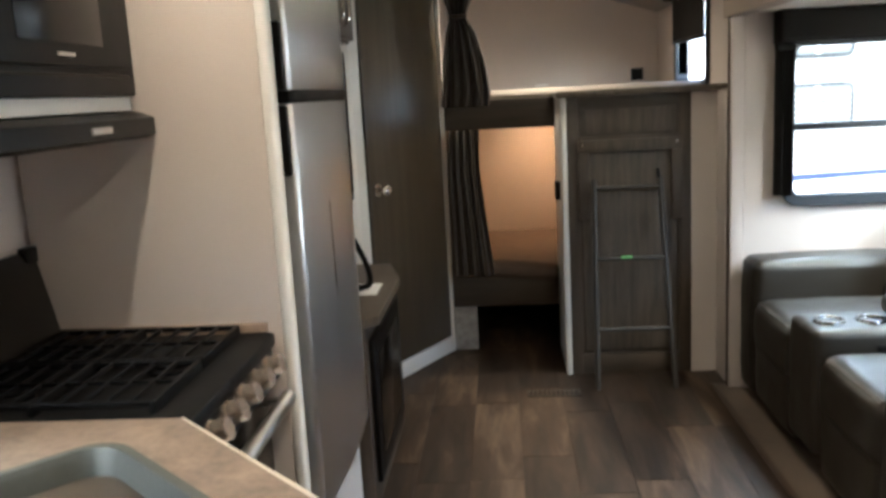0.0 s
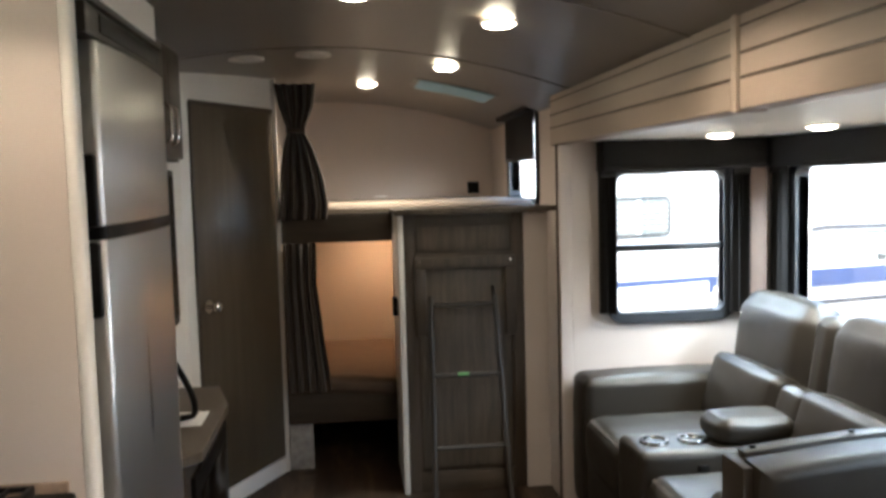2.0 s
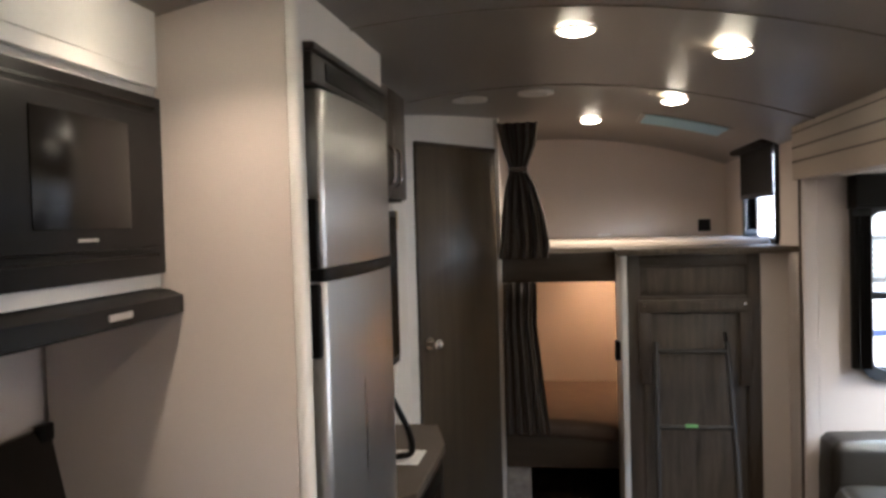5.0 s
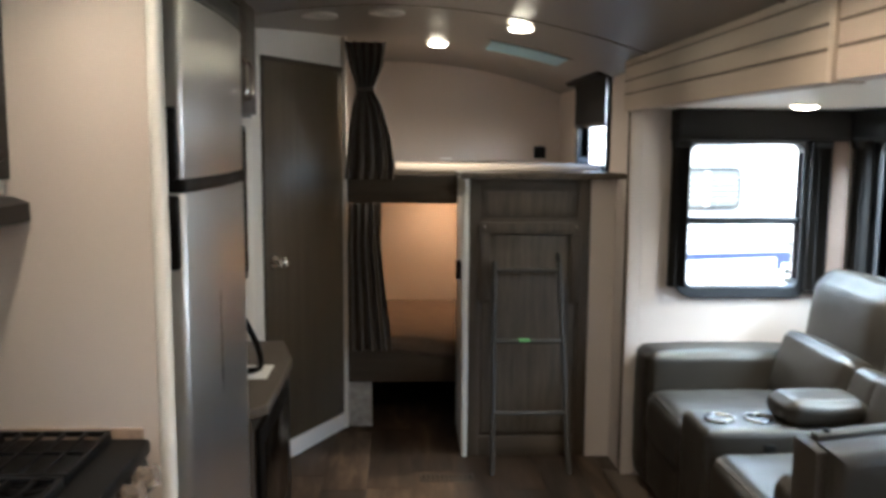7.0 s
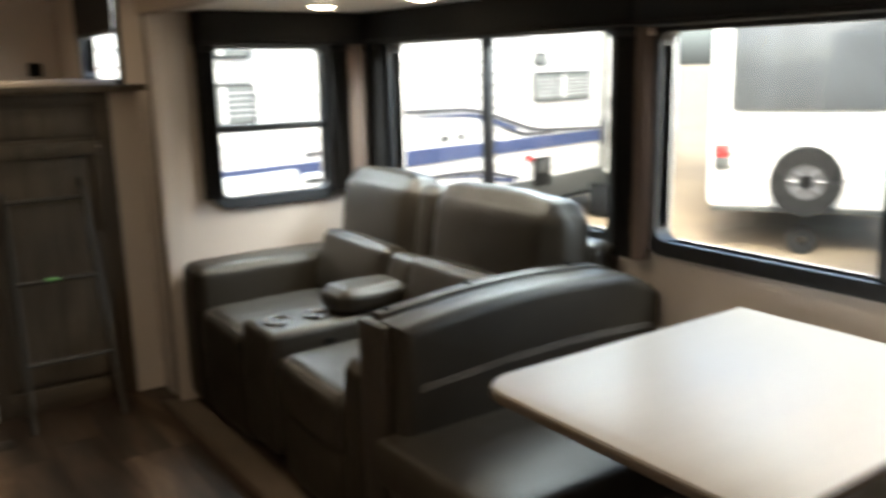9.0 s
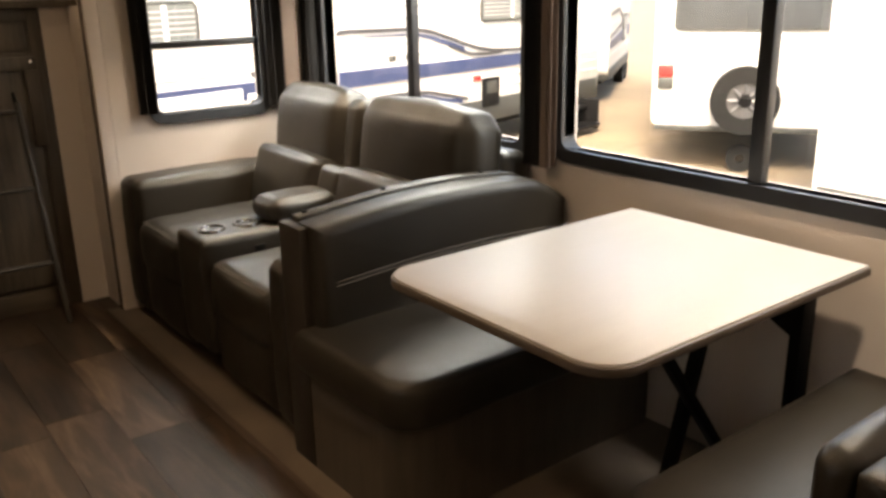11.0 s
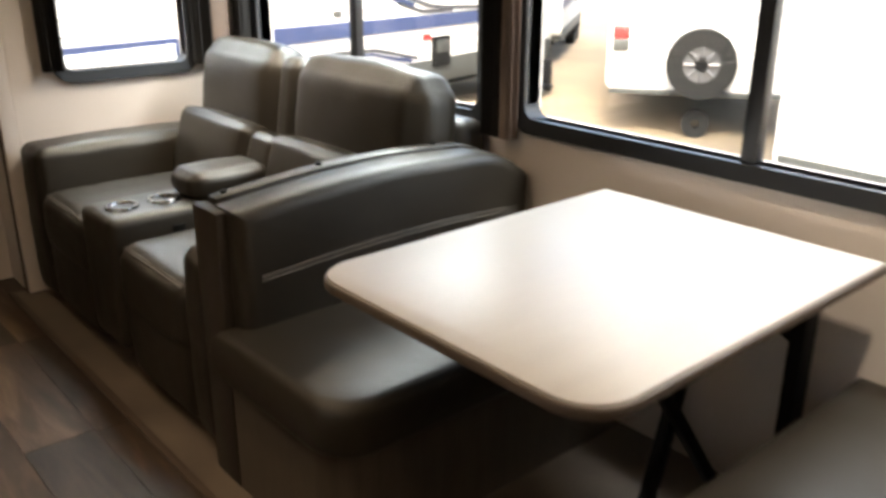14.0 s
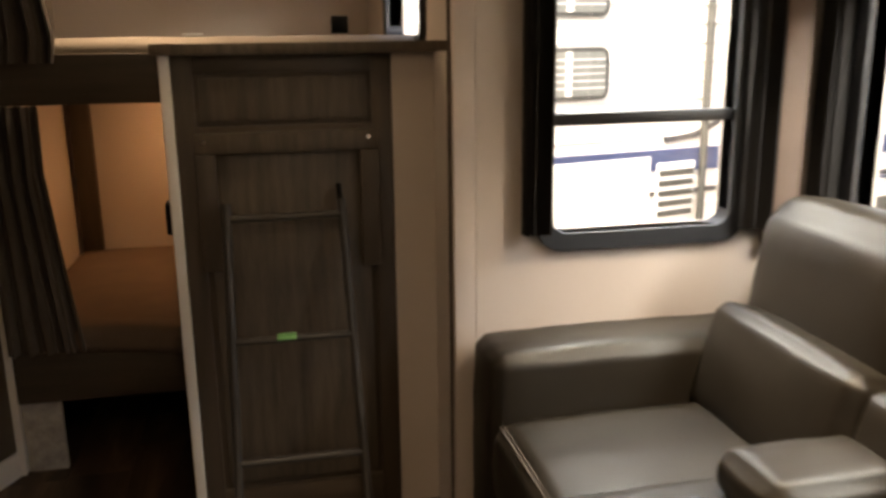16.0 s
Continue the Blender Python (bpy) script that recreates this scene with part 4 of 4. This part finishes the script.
t = thing("upper_cabinet", (-0.85, 1.3, 1.40), "white upper cabinet round the microwave", "cabinet")
part("body", box(LEFT, -0.73, 0.70, 1.897, 1.405, 2.01), M_WHITE, t)
part("door", box(-0.73, -0.712, 1.22, 1.88, 1.82, 1.995, 0.004), M_WHITE, t)
part("door_panel", box(-0.713, -0.709, 1.28, 1.82, 1.85, 1.965, 0.003), M_WHITE, t)
t = thing("microwave", (-0.75, 1.57, 1.43), "black built-in microwave with a glass door", "microwave")
part("trim_kit", box(-0.73, -0.708, 1.225, 1.88, 1.435, 1.80, 0.004), M_BLACK, t)
d = part("door", box(-0.71, -0.697, 1.27, 1.84, 1.49, 1.76, 0.004), M_BLACK, t)
part("door_glass", box(-0.698, -0.694, 1.42, 1.72, 1.53, 1.73, 0.002), M_BLACKG, d)
for z in (1.475, 1.775):
    part("vent_slot", box(-0.7085, -0.7065, 1.26, 1.85, z - 0.003, z + 0.003), M_BLACKG, t)
part("nameplate", box(-0.6945, -0.692, 1.54, 1.60, 1.508, 1.514), M_STEEL, d)
t = thing("range_hood", (-0.8, 1.5, 1.34), "black range hood below the microwave", "range hood")
part("body", prism([(LEFT, 1.40), (-0.71, 1.40), (-0.68, 1.388), (-0.68, 1.352), (-0.70, 1.345), (LEFT, 1.335)], "y", 1.20, 1.895, 0.003), M_BLACK, t)
part("nameplate", box(-0.681, -0.677, 1.60, 1.68, 1.364, 1.376), M_STEEL, t)

# ---- sofa ----
t = thing("loveseat", (1.6, 3.05, 0), "dark grey leather reclining loveseat with cup holder console", "sofa")
part("base", box(1.22, 2.0, 2.36, 3.80, 0.03, 0.30, 0.03), M_LEATHER, t)
def rot(ry):
    return Matrix.Rotation(radians(ry), 4, "Y")


def welt(points, parent):
    part("welt", tube(smooth_path(points, 4), 0.0026, 6), M_STITCH, parent, "pale stitched welt")


for y0, y1 in ((3.15, 3.625), (2.40, 2.875)):
    s = part("seat", pillow(1.11, 1.80, y0, y1, 0.26, 0.482, 0.016, 0.05, n=17), M_LEATHER, t)
    for off in (0.0, 0.007):
        welt([(1.1225 + off, y0 + 0.03 + (y1 - y0 - 0.06) * i / 6, 0.469 + 0.7 * off) for i in range(7)], s)
    f = part("footrest", pillow(1.115, 1.24, y0 + 0.006, y1 - 0.006, 0.05, 0.40, 0.016, 0.035, n=11), M_LEATHER, t)
    welt([(1.116, y0 + 0.03 + (y1 - y0 - 0.06) * i / 6, 0.222) for i in range(7)], f)
for y0, y1, w0, w1 in ((3.10, 3.69, 3.115, 3.65), (2.275, 2.968, 2.40, 2.925)):
    part("backrest", pillow(1.80, 2.0, y0, y1, 0.42, 0.975, 0.03, 0.075, rot(7), n=17), M_LEATHER, t)
    l = part("lumbar_cushion", pillow(1.665, 1.83, w0, w1, 0.44, 0.715, 0.02, 0.03, rot(16), n=17), M_LEATHER, t)
    welt([(1.716 - 0.01 * math.sin(math.pi * i / 8), w0 + 0.012 + (w1 - w0 - 0.024) * i / 8, 0.716 - 0.004 * math.sin(math.pi * i / 8)) for i in range(9)], l)
part("back_console", pillow(1.82, 1.99, 2.974, 3.094, 0.42, 0.955, 0.016, 0.035, rot(7), n=11), M_LEATHER, t)
l = part("lumbar_console", pillow(1.69, 1.83, 2.935, 3.105, 0.46, 0.70, 0.012, 0.024, rot(16), n=11), M_LEATHER, t)
welt([(1.735, 2.945 + 0.15 * i / 4, 0.70) for i in range(5)], l)
part("back_shell", pillow(1.95, 2.09, 2.25, 3.80, 0.15, 0.84, 0.01, 0.05, rot(5), n=11), M_LEATHER, t)
for y0, y1, top in ((3.625, 3.84, 0.63), (2.255, 2.405, 0.60)):
    a = part("arm", pillow(1.118, 1.85, y0, y1, 0.04, top, 0.016, 0.036, n=17), M_LEATHER, t)
    welt([(1.122, y0 + 0.02, 0.08 + (top - 0.14) * k / 6) for k in range(7)], a)
c = part("console", pillow(1.10, 1.55, 2.88, 3.145, 0.10, 0.548, 0.004, 0.028, n=11), M_LEATHER, t)
lid = part("console_lid", pillow(1.40, 1.68, 2.905, 3.095, 0.545, 0.638, 0.014, 0.034, n=17), M_LEATHER, t)
for x, y in ((1.19, 3.005), (1.33, 3.0)):
    h = part("cup_holder", lathe([(0.055, 0.0), (0.055, 0.007), (0.051, 0.014), (0.042, 0.014), (0.039, 0.010), (0.037, 0.001)], (x, y, 0.5475), 32), M_CUPRIM, c, "chrome rimmed cup holder")
    # near-black disc in a shallow rim, painting the shade of a deep well
    part("well", rod((x, y, 0.5478), (x, y, 0.5495), 0.0372, 24), M_WELL, h)
part("switch_plate", box(1.30, 1.34, 2.870, 2.879, 0.46, 0.50, 0.002), M_BLACK, c)

# ---- dinette ----
def arch_top(x, x0=1.065, x1=2.11):
    u = min(1.0, max(0.0, (x - x0) / (x1 - x0)))
    return 0.762 + 0.042 * math.sin(math.pi * min(1, u * 0.95)) - 0.07 * max(0.0, (u - 0.82) / 0.18) ** 2


def cushion(outline, z0, z1, r, crown):
    """A boxed seat cushion on an outline: rolled edges and a top that crowns to the middle."""
    n, cx, cy = len(outline), sum(p[0] for p in outline) / len(outline), 0.5 * (min(p[1] for p in outline) + max(p[1] for p in outline))
    tmp, loops = bmesh.new(), []
    rows = [((r - r * math.cos(radians(a))), z0 + r - r * math.sin(radians(a))) for a in (90, 60, 30)] + [(0.0, z0 + r), (-0.006, (z0 + z1) / 2), (0.0, z1 - r)]
    rows += [((r - r * math.cos(radians(a))), z1 - r + r * math.sin(radians(a))) for a in (30, 60, 90)]
    for d, z in rows:
        loops.append([tmp.verts.new((x + (d if x < cx else -d) * min(1, abs(x - cx) / 0.2), y + (d if y < cy else -d) * min(1, abs(y - cy) / 0.1), z)) for x, y in outline])
    top = [v.co.copy() for v in loops[-1]]
    for k in (0.85, 0.65, 0.4, 0.15):
        loops.append([tmp.verts.new((cx + (p.x - cx) * k, cy + (p.y - cy) * k, z1 + crown * (1 - k * k) + 0.004 * noise.noise(Vector((p.x * k * 7, p.y * k * 7, z0))))) for p in top])
    for p, q in zip(loops, loops[1:]):
        for i in range(n):
            j = (i + 1) % n
            tmp.faces.new((p[i], p[j], q[j], q[i]))
    tmp.faces.new(loops[0])
    tmp.faces.new(loops[-1])
    return tmp


t = thing("dinette_bench", (1.6, 1.9, 0), "dinette bench with dark leather cushions and wooden base", "bench", "dinette benches")
part("base", prism(rounded(1.10, 2.10, 1.667, 2.20, 0.09, 6, (1, 0, 0, 0)), "z", 0.0, 0.325), M_BASE, t)
part("seat_cushion", cushion(rounded(1.062, 2.11, 1.595, 2.13, 0.1, 7, (1, 0, 0, 0)), 0.327, 0.468, 0.03, 0.012), M_LEATHER, t)
n = 16
prof = [(1.122, 0.34)] + [(1.122 + 0.985 * i / n, arch_top(1.122 + 0.985 * i / n)) for i in range(n + 1)] + [(2.107, 0.34)]
part("back_cushion", prism(prof, "y", 2.055, 2.20, 0.035, 4), M_LEATHER, t)
prof2 = [(1.136, 0.3)] + [(1.136 + 0.975 * i / n, arch_top(1.136 + 0.975 * i / n) + 0.006) for i in range(n + 1)] + [(2.111, 0.3)]
part("back_board", prism(prof2, "y", 2.195, 2.245, 0.01, 2), M_LEATHER, t)
part("end_post", box(1.096, 1.134, 2.12, 2.25, 0.0, 0.762, 0.006), M_MOULD, t, "dark brown end post")
for off in (0.0, 0.012):
    b = tube([(1.17 + 0.88 * i / 10, 2.053, 0.592 + off + 0.022 * math.sin(math.pi * i / 11)) for i in range(11)], 0.0018, 6)
    part("stitching", b, M_STITCH, t, "pale double stitching")
for x in (1.17, 1.45, 1.85):
    part("button", rod((x, 2.22, arch_top(x) + 0.004), (x, 2.22, arch_top(x) + 0.012), 0.009, 12), M_IRON, t)

t = thing("dinette_bench", (1.65, 0.7, 0), "dinette bench with button-tufted leather back", "bench", "dinette benches")
part("base", prism(rounded(1.20, 2.10, 0.42, 0.955, 0.05, 5, (0, 0, 0, 1)), "z", 0.0, 0.265), M_BASE, t)
part("seat_cushion", cushion(rounded(1.18, 2.11, 0.43, 1.02, 0.07, 7, (0, 0, 0, 1)), 0.267, 0.448, 0.04, 0.01), M_LEATHER, t)
b = tube([(1.178, 0.45 + 0.05 * i, 0.352) for i in range(11)], 0.003, 6)
part("piping", b, M_LEATHER, t)
n = 16
part("back_roll", pillow(1.165, 2.105, 0.545, 0.63, 0.40, 0.735, 0.012, 0.04, n=12), M_LEATHER, t)
part("tufted_ledge", pillow(1.16, 2.105, 0.425, 0.552, 0.30, 0.722, 0.008, 0.015, n=10), M_LEATHER, t, "button-tufted leather ledge")
for x in (1.25, 1.50, 1.75, 2.0):
    part("button", lathe([(0.014, 0), (0.012, 0.006), (0.005, 0.009)], (x, 0.495, 0.722), 14), M_LEATHER, t)
b = tube([(1.20 + 0.075 * i, 0.957, 0.262) for i in range(12)], 0.003, 6)
part("piping", b, M_STITCH, t, "pale piping under the cushion")

t = thing("dinette_table", (1.57, 1.33, 0), "pale laminate dinette table on black metal legs", "table")
part("tabletop", prism(rounded(1.098, 2.035, 0.975, 1.715, 0.09, 8, (1, 0, 0, 1)), "z", 0.722, 0.742, 0.003), M_TABLE, t)
part("edge_band", prism(rounded(1.092, 2.035, 0.969, 1.721, 0.094, 8, (1, 0, 0, 1)), "z", 0.716, 0.736, 0.003), M_EDGE, t, "dark edge band")
for p, q in (((1.47, 0.716), (1.98, 0.03)), ((1.84, 0.716), (1.64, 0.03))):
    d = Vector((q[0] - p[0], q[1] - p[1])).normalized() * 0.022
    o = Vector((-d.y, d.x))
    pts = [(p[0] + o.x, p[1] + o.y * 0), (p[0] - o.x, p[1]), (q[0] - o.x, q[1]), (q[0] + o.x, q[1])]
    part("leg", prism(pts, "y", 1.22 if p[0] < 1.7 else 1.245, 1.245 if p[0] < 1.7 else 1.27, 0.002), M_IRON, t, "black metal cross leg")
part("foot", box(1.58, 2.04, 1.20, 1.29, 0.001, 0.03, 0.006), M_IRON, t)
part("plate_leg", box(1.96, 2.02, 1.085, 1.12, 0.001, 0.716, 0.004), M_IRON, t)
part("gusset", prism([(1.12, 0.716), (1.40, 0.716), (1.40, 0.66), (1.12, 0.52)], "x", 1.975, 2.005), M_IRON, t)
part("apron", box(1.55, 1.98, 1.22, 1.27, 0.67, 0.715, 0.004), M_IRON, t)


# ---- outside ----
GROUND = -0.78
b = bmesh.new()
bmesh.ops.create_grid(b, x_segments=60, y_segments=60, size=400)
for v in b.verts:
    v.co.z = GROUND
struct("ground", b, M_GROUND, "dusty tan gravel lot", "ground")


def trailer(at, turn, length, width, height, label, stripes=True, windows=(), rear=False, skirt=0.62):
    """A parked travel trailer in its own axes: x along its side, y away behind the side, z up from the ground."""
    t = thing("travel_trailer", (at[0], at[1], GROUND), label, "travel trailer", "parked trailers", turn=turn)
    part("body", prism(rounded(0, length, 0.5, height, 0.12, 5), "y", 0, width, 0.02), M_SIDING, t)
    if not rear:
        part("skirt", box(0.05, length - 0.05, -0.015, width, 0.42, skirt, 0.01), M_GREYSKIN, t)
    part("chassis", box(0.3, length - 0.3, 0.9 if rear else 0.15, width - 0.15, 0.36 if rear else 0.32, 0.5), M_IRON, t)
    for i in range(int((height - 1.0) / 0.14)):
        part("siding_rib", box(0.1, length - 0.1, -0.012, 0.002, 0.86 + 0.14 * i, 0.875 + 0.14 * i, 0.004), M_SIDING, t)
    if stripes:
        part("stripe", prism([(0.1, 0.98), (length - 0.1, 1.05), (length - 0.1, 1.28), (0.1, 1.12)], "y", -0.02, 0.0), M_NAVY, t, "navy stripe")
        part("stripe", prism([(0.1, 1.18), (length - 0.1, 1.42), (length - 0.1, 1.50), (0.1, 1.22)], "y", -0.018, 0.0), M_STRIPE, t, "dark grey stripe")
        part("stripe", prism([(0.1, 1.62), (length * 0.4, 1.70), (length * 0.6, 1.45), (length * 0.6, 1.40), (length * 0.4, 1.63), (0.1, 1.58)], "y", -0.018, 0.0), M_STRIPE, t, "curved dark stripe")
    for x0, x1, z0, z1 in windows:
        w = part("window", prism(rounded(x0 - 0.03, x1 + 0.03, z0 - 0.03, z1 + 0.03, 0.07, 4), "y", -0.03, 0.01), M_GREYSKIN, t)
        if rear:
            part("pane", box(x0, x1, -0.034, -0.028, z0, z1, 0.003), M_TINT, w)
            continue
        part("pane", prism(rounded(x0, x1, z0, z1, 0.05, 4), "y", -0.034, -0.028), M_BLIND, w, "pane with a pale blind behind")
        if x1 - x0 > 0.5:
            part("mullion", box((x0 + x1) / 2 - 0.025, (x0 + x1) / 2 + 0.025, -0.04, -0.03, z0, z1), M_SIDING, w)
            for k in range(1, int((z1 - z0) / 0.05)):
                part("blind_slat", box(x0 + 0.01, x1 - 0.01, -0.037, -0.033, z0 + 0.05 * k, z0 + 0.05 * k + 0.012), M_LOGO, w)
    for x in () if rear else (3.66, 4.45):
        w = part("wheel", ring((x, 0.02, 0.34), (0, 1, 0), 0.18, 0.34, 0.2, 28), M_TYRE, t)
        part("rim", rod((x, 0.05, 0.34), (x, 0.16, 0.34), 0.185, 20), M_STEEL, w)
    return t


A_T = trailer((1.5, 7.25), 14.5, 9.3, 2.4, 3.4, "white travel trailer with navy and grey stripes, parked alongside", False, ((0.95, 1.6, 1.76, 2.07), (0.96, 1.59, 2.34, 2.7), (6.05, 7.4, 1.75, 2.07), (6.08, 6.3, 2.22, 2.32)), False, 0.72)


def ribbon(points, wide, taper=0.0):
    """A thin curved stripe along points (along, up), its width fading to a point at the start by taper."""
    up, low = [], []
    for i, (x, z) in enumerate(points):
        w = wide * (1 - taper * (1 - i / (len(points) - 1)))
        up.append((x, z + w / 2))
        low.append((x, z - w / 2))
    return prism(up + low[::-1], "y", -0.02, 0.0)


part("stripe", prism([(0.1, 1.31), (0.9, 1.28), (2.1, 1.16), (2.6, 1.14), (7.85, 1.11), (7.85, 1.26), (3.5, 1.31), (0.1, 1.345)], "y", -0.022, 0.0), M_NAVY, A_T, "navy stripe")
curve = [(2.2, 1.395), (2.5, 1.42), (2.9, 1.58), (3.2, 1.70), (3.5, 1.73), (4.65, 1.705), (5.02, 1.65), (5.35, 1.56), (5.68, 1.47), (6.0, 1.39), (6.3, 1.35), (7.85, 1.285)]
part("stripe", ribbon(curve, 0.045), M_STRIPE, A_T, "curved dark grey stripe")
part("stripe", ribbon([(3.8, 1.665), (4.5, 1.645), (4.76, 1.63), (5.0, 1.585), (5.35, 1.49), (5.65, 1.40)], 0.075, 0.9), M_NAVY, A_T, "tapered navy stripe")
part("stripe", ribbon([(5.35, 1.46), (5.82, 1.33), (6.2, 1.315), (6.5, 1.315)], 0.04), M_STRIPE, A_T)
part("stripe", ribbon([(0.1, 1.0), (3.6, 0.97), (4.4, 0.965), (4.92, 0.94), (5.31, 0.86), (5.72, 0.77)], 0.04), M_STRIPE, A_T)
part("stripe", ribbon([(4.3, 0.93), (4.85, 0.90), (5.3, 0.80), (5.6, 0.76)], 0.06, 0.9), M_NAVY, A_T)
for x in (4.26, 4.56):
    part("clearance_lamp", box(x - 0.05, x + 0.05, -0.03, 0.0, 1.36, 1.43, 0.008), M_GREYSKIN, A_T)
part("hatch", box(2.12, 2.5, -0.03, 0.0, 0.76, 1.22, 0.006), M_SIDING, A_T, "white louvred hatch")
for k in range(5):
    part("louvre", box(2.14, 2.48, -0.042, -0.028, 0.80 + 0.08 * k, 0.845 + 0.08 * k, 0.004), M_GREYSKIN, A_T)
part("pole", rod((2.56, -0.05, 0.5), (2.56, -0.05, 3.3), 0.03, 10), M_GREYSKIN, A_T, "grey awning pole")
part("hatch", box(0.6, 2.06, -0.028, 0.0, 0.72, 1.28, 0.01), M_SIDING, A_T, "white storage hatch")
part("marker_lamp", box(5.85, 6.0, -0.03, 0.0, 0.98, 1.05, 0.004), M_RED, A_T, "red marker lamp")
k = part("socket_box", box(6.04, 6.4, -0.05, 0.0, 0.62, 1.0, 0.01), M_IRON, A_T, "dark service box")
part("cover", box(6.1, 6.34, -0.058, -0.048, 0.8, 0.96, 0.004), M_GREYSKIN, k)
for z, y in ((0.10, -0.55), (0.34, -0.32)):
    part("step", box(7.5, 8.4, y, y + 0.28, z, z + 0.05, 0.01), M_IRON, A_T, "black entry step")
part("step_side", box(7.48, 7.52, -0.5, 0.0, 0.05, 0.5, 0.005), M_IRON, A_T)
part("step_side", box(8.38, 8.42, -0.5, 0.0, 0.05, 0.5, 0.005), M_IRON, A_T)
d = part("door", box(7.86, 8.6, -0.05, 0.0, 0.62, 2.75, 0.02), M_SIDING, A_T, "white entry door")
part("handle", box(7.9, 7.98, -0.075, -0.045, 1.55, 1.72, 0.008), M_IRON, d)
part("pole", rod((7.76, -0.06, 0.7), (7.76, -0.06, 3.3), 0.035, 10), M_GREYSKIN, A_T, "grey awning pole")
part("pole_joint", box(7.7, 7.82, -0.1, -0.02, 1.05, 1.4, 0.02), M_STRIPE, A_T)
B = trailer((8.3, 6.7), -55.5, 2.45, 6.5, 3.3, "white travel trailer seen from behind, with a spare wheel", False, ((0.25, 2.2, 1.66, 2.6),), True)
part("jack_wheel", ring((1.06, -0.1, 0.16), (0, 1, 0), 0.05, 0.16, 0.1, 20), M_TYRE, B, "small dark jack wheel")
part("bumper", box(0.05, 2.40, -0.10, -0.02, 0.475, 0.535, 0.01), M_GREYSKIN, B, "grey steel bumper")
part("tail_lamp", box(0.06, 0.24, -0.04, 0.0, 1.10, 1.24, 0.01), M_RED, B, "red tail lamp")
part("tail_lamp", box(0.06, 0.24, -0.04, 0.0, 0.96, 1.09, 0.01), M_GREYSKIN, B)
w = part("spare_wheel", ring((1.06, -0.30, 0.86), (0, 1, 0), 0.2, 0.385, 0.22, 32), M_TYRE, B, "black spare wheel")
part("rim", ring((1.06, -0.27, 0.86), (0, 1, 0), 0.09, 0.205, 0.1, 24), M_RIM, w)
for k in range(8):
    part("spoke", rod((1.06 + 0.075 * math.cos(k * 0.785), -0.285, 0.86 + 0.075 * math.sin(k * 0.785)), (1.06 + 0.19 * math.cos(k * 0.785), -0.285, 0.86 + 0.19 * math.sin(k * 0.785)), 0.02, 8), M_RIM, w)
part("hub", rod((1.06, -0.29, 0.86), (1.06, -0.1, 0.86), 0.07, 16), M_IRON, w)
part("carrier", box(0.98, 1.14, -0.12, 0.0, 0.5, 0.95, 0.01), M_IRON, B)
for k in range(10):
    part("lettering", box(0.62 + 0.135 * k, 0.70 + 0.135 * k, -0.016, 0.0, 1.37, 1.45, 0.002), M_LOGO, B, "grey mark" if k == 0 else "")
C = trailer((12.3, 10.97), 36.0, 4.6, 2.4, 3.3, "white and grey travel trailer parked farther off", True, ((2.7, 3.6, 1.0, 1.5),))
D = trailer((6.35, 3.5), -92.0, 7.0, 2.4, 3.6, "tall white travel trailer with a dark curved band, parked close by", False, ((3.2, 4.2, 1.5, 2.1),))
part("band", prism([(0.3, 2.2), (1.2, 1.6), (3.0, 1.35), (3.0, 1.62), (1.3, 1.95), (0.5, 2.6)], "y", -0.02, 0.0), M_STRIPE, D, "dark curved band")
part("drain_pipe", rod((1.65, -0.03, 0.5), (1.65, -0.03, 3.4), 0.03, 10), M_GREYSKIN, D)


# ---- floor planks ----
rng = random.Random(4)
PLANK = {}


def plank_mesh(w, l):
    """Shared plank blocks, by width and length."""
    key = (round(w, 3), round(l, 3))
    if key not in PLANK:
        PLANK[key] = finish("plank", box(-w / 2, w / 2, -l / 2, l / 2, -0.0038, 0.0, 0.0007, 1), M_FLOOR, False)
    return PLANK[key]


floor = thing("floor", (0, 2, 0), "brown wood-look vinyl plank floor", "floor", kind="structure")
PHASE = {-2: 2.95, -1: 3.74, 0: 3.16, 2: 2.944, 3: 3.43}
for c in range(-6, 5):
    x0, x1 = max(LEFT, 0.108 + 0.199 * c), min(1.003, 0.108 + 0.199 * (c + 1))
    if x1 - x0 < 0.02:
        continue
    y = PHASE.get(c, 3.0 + rng.uniform(0, 0.77)) - 7 * 0.77
    while y < REAR:
        l = 0.77
        a, e = max(y, BACK), min(y + l, REAR)
        if e - a > 0.05:
            p = new("plank", plank_mesh(x1 - x0 - 0.0014, e - a - 0.0014))
            p.parent = floor
            p.location = Vector(((x0 + x1) / 2, (a + e) / 2, 0)) - Vector((0, 2, 0))
        y += l
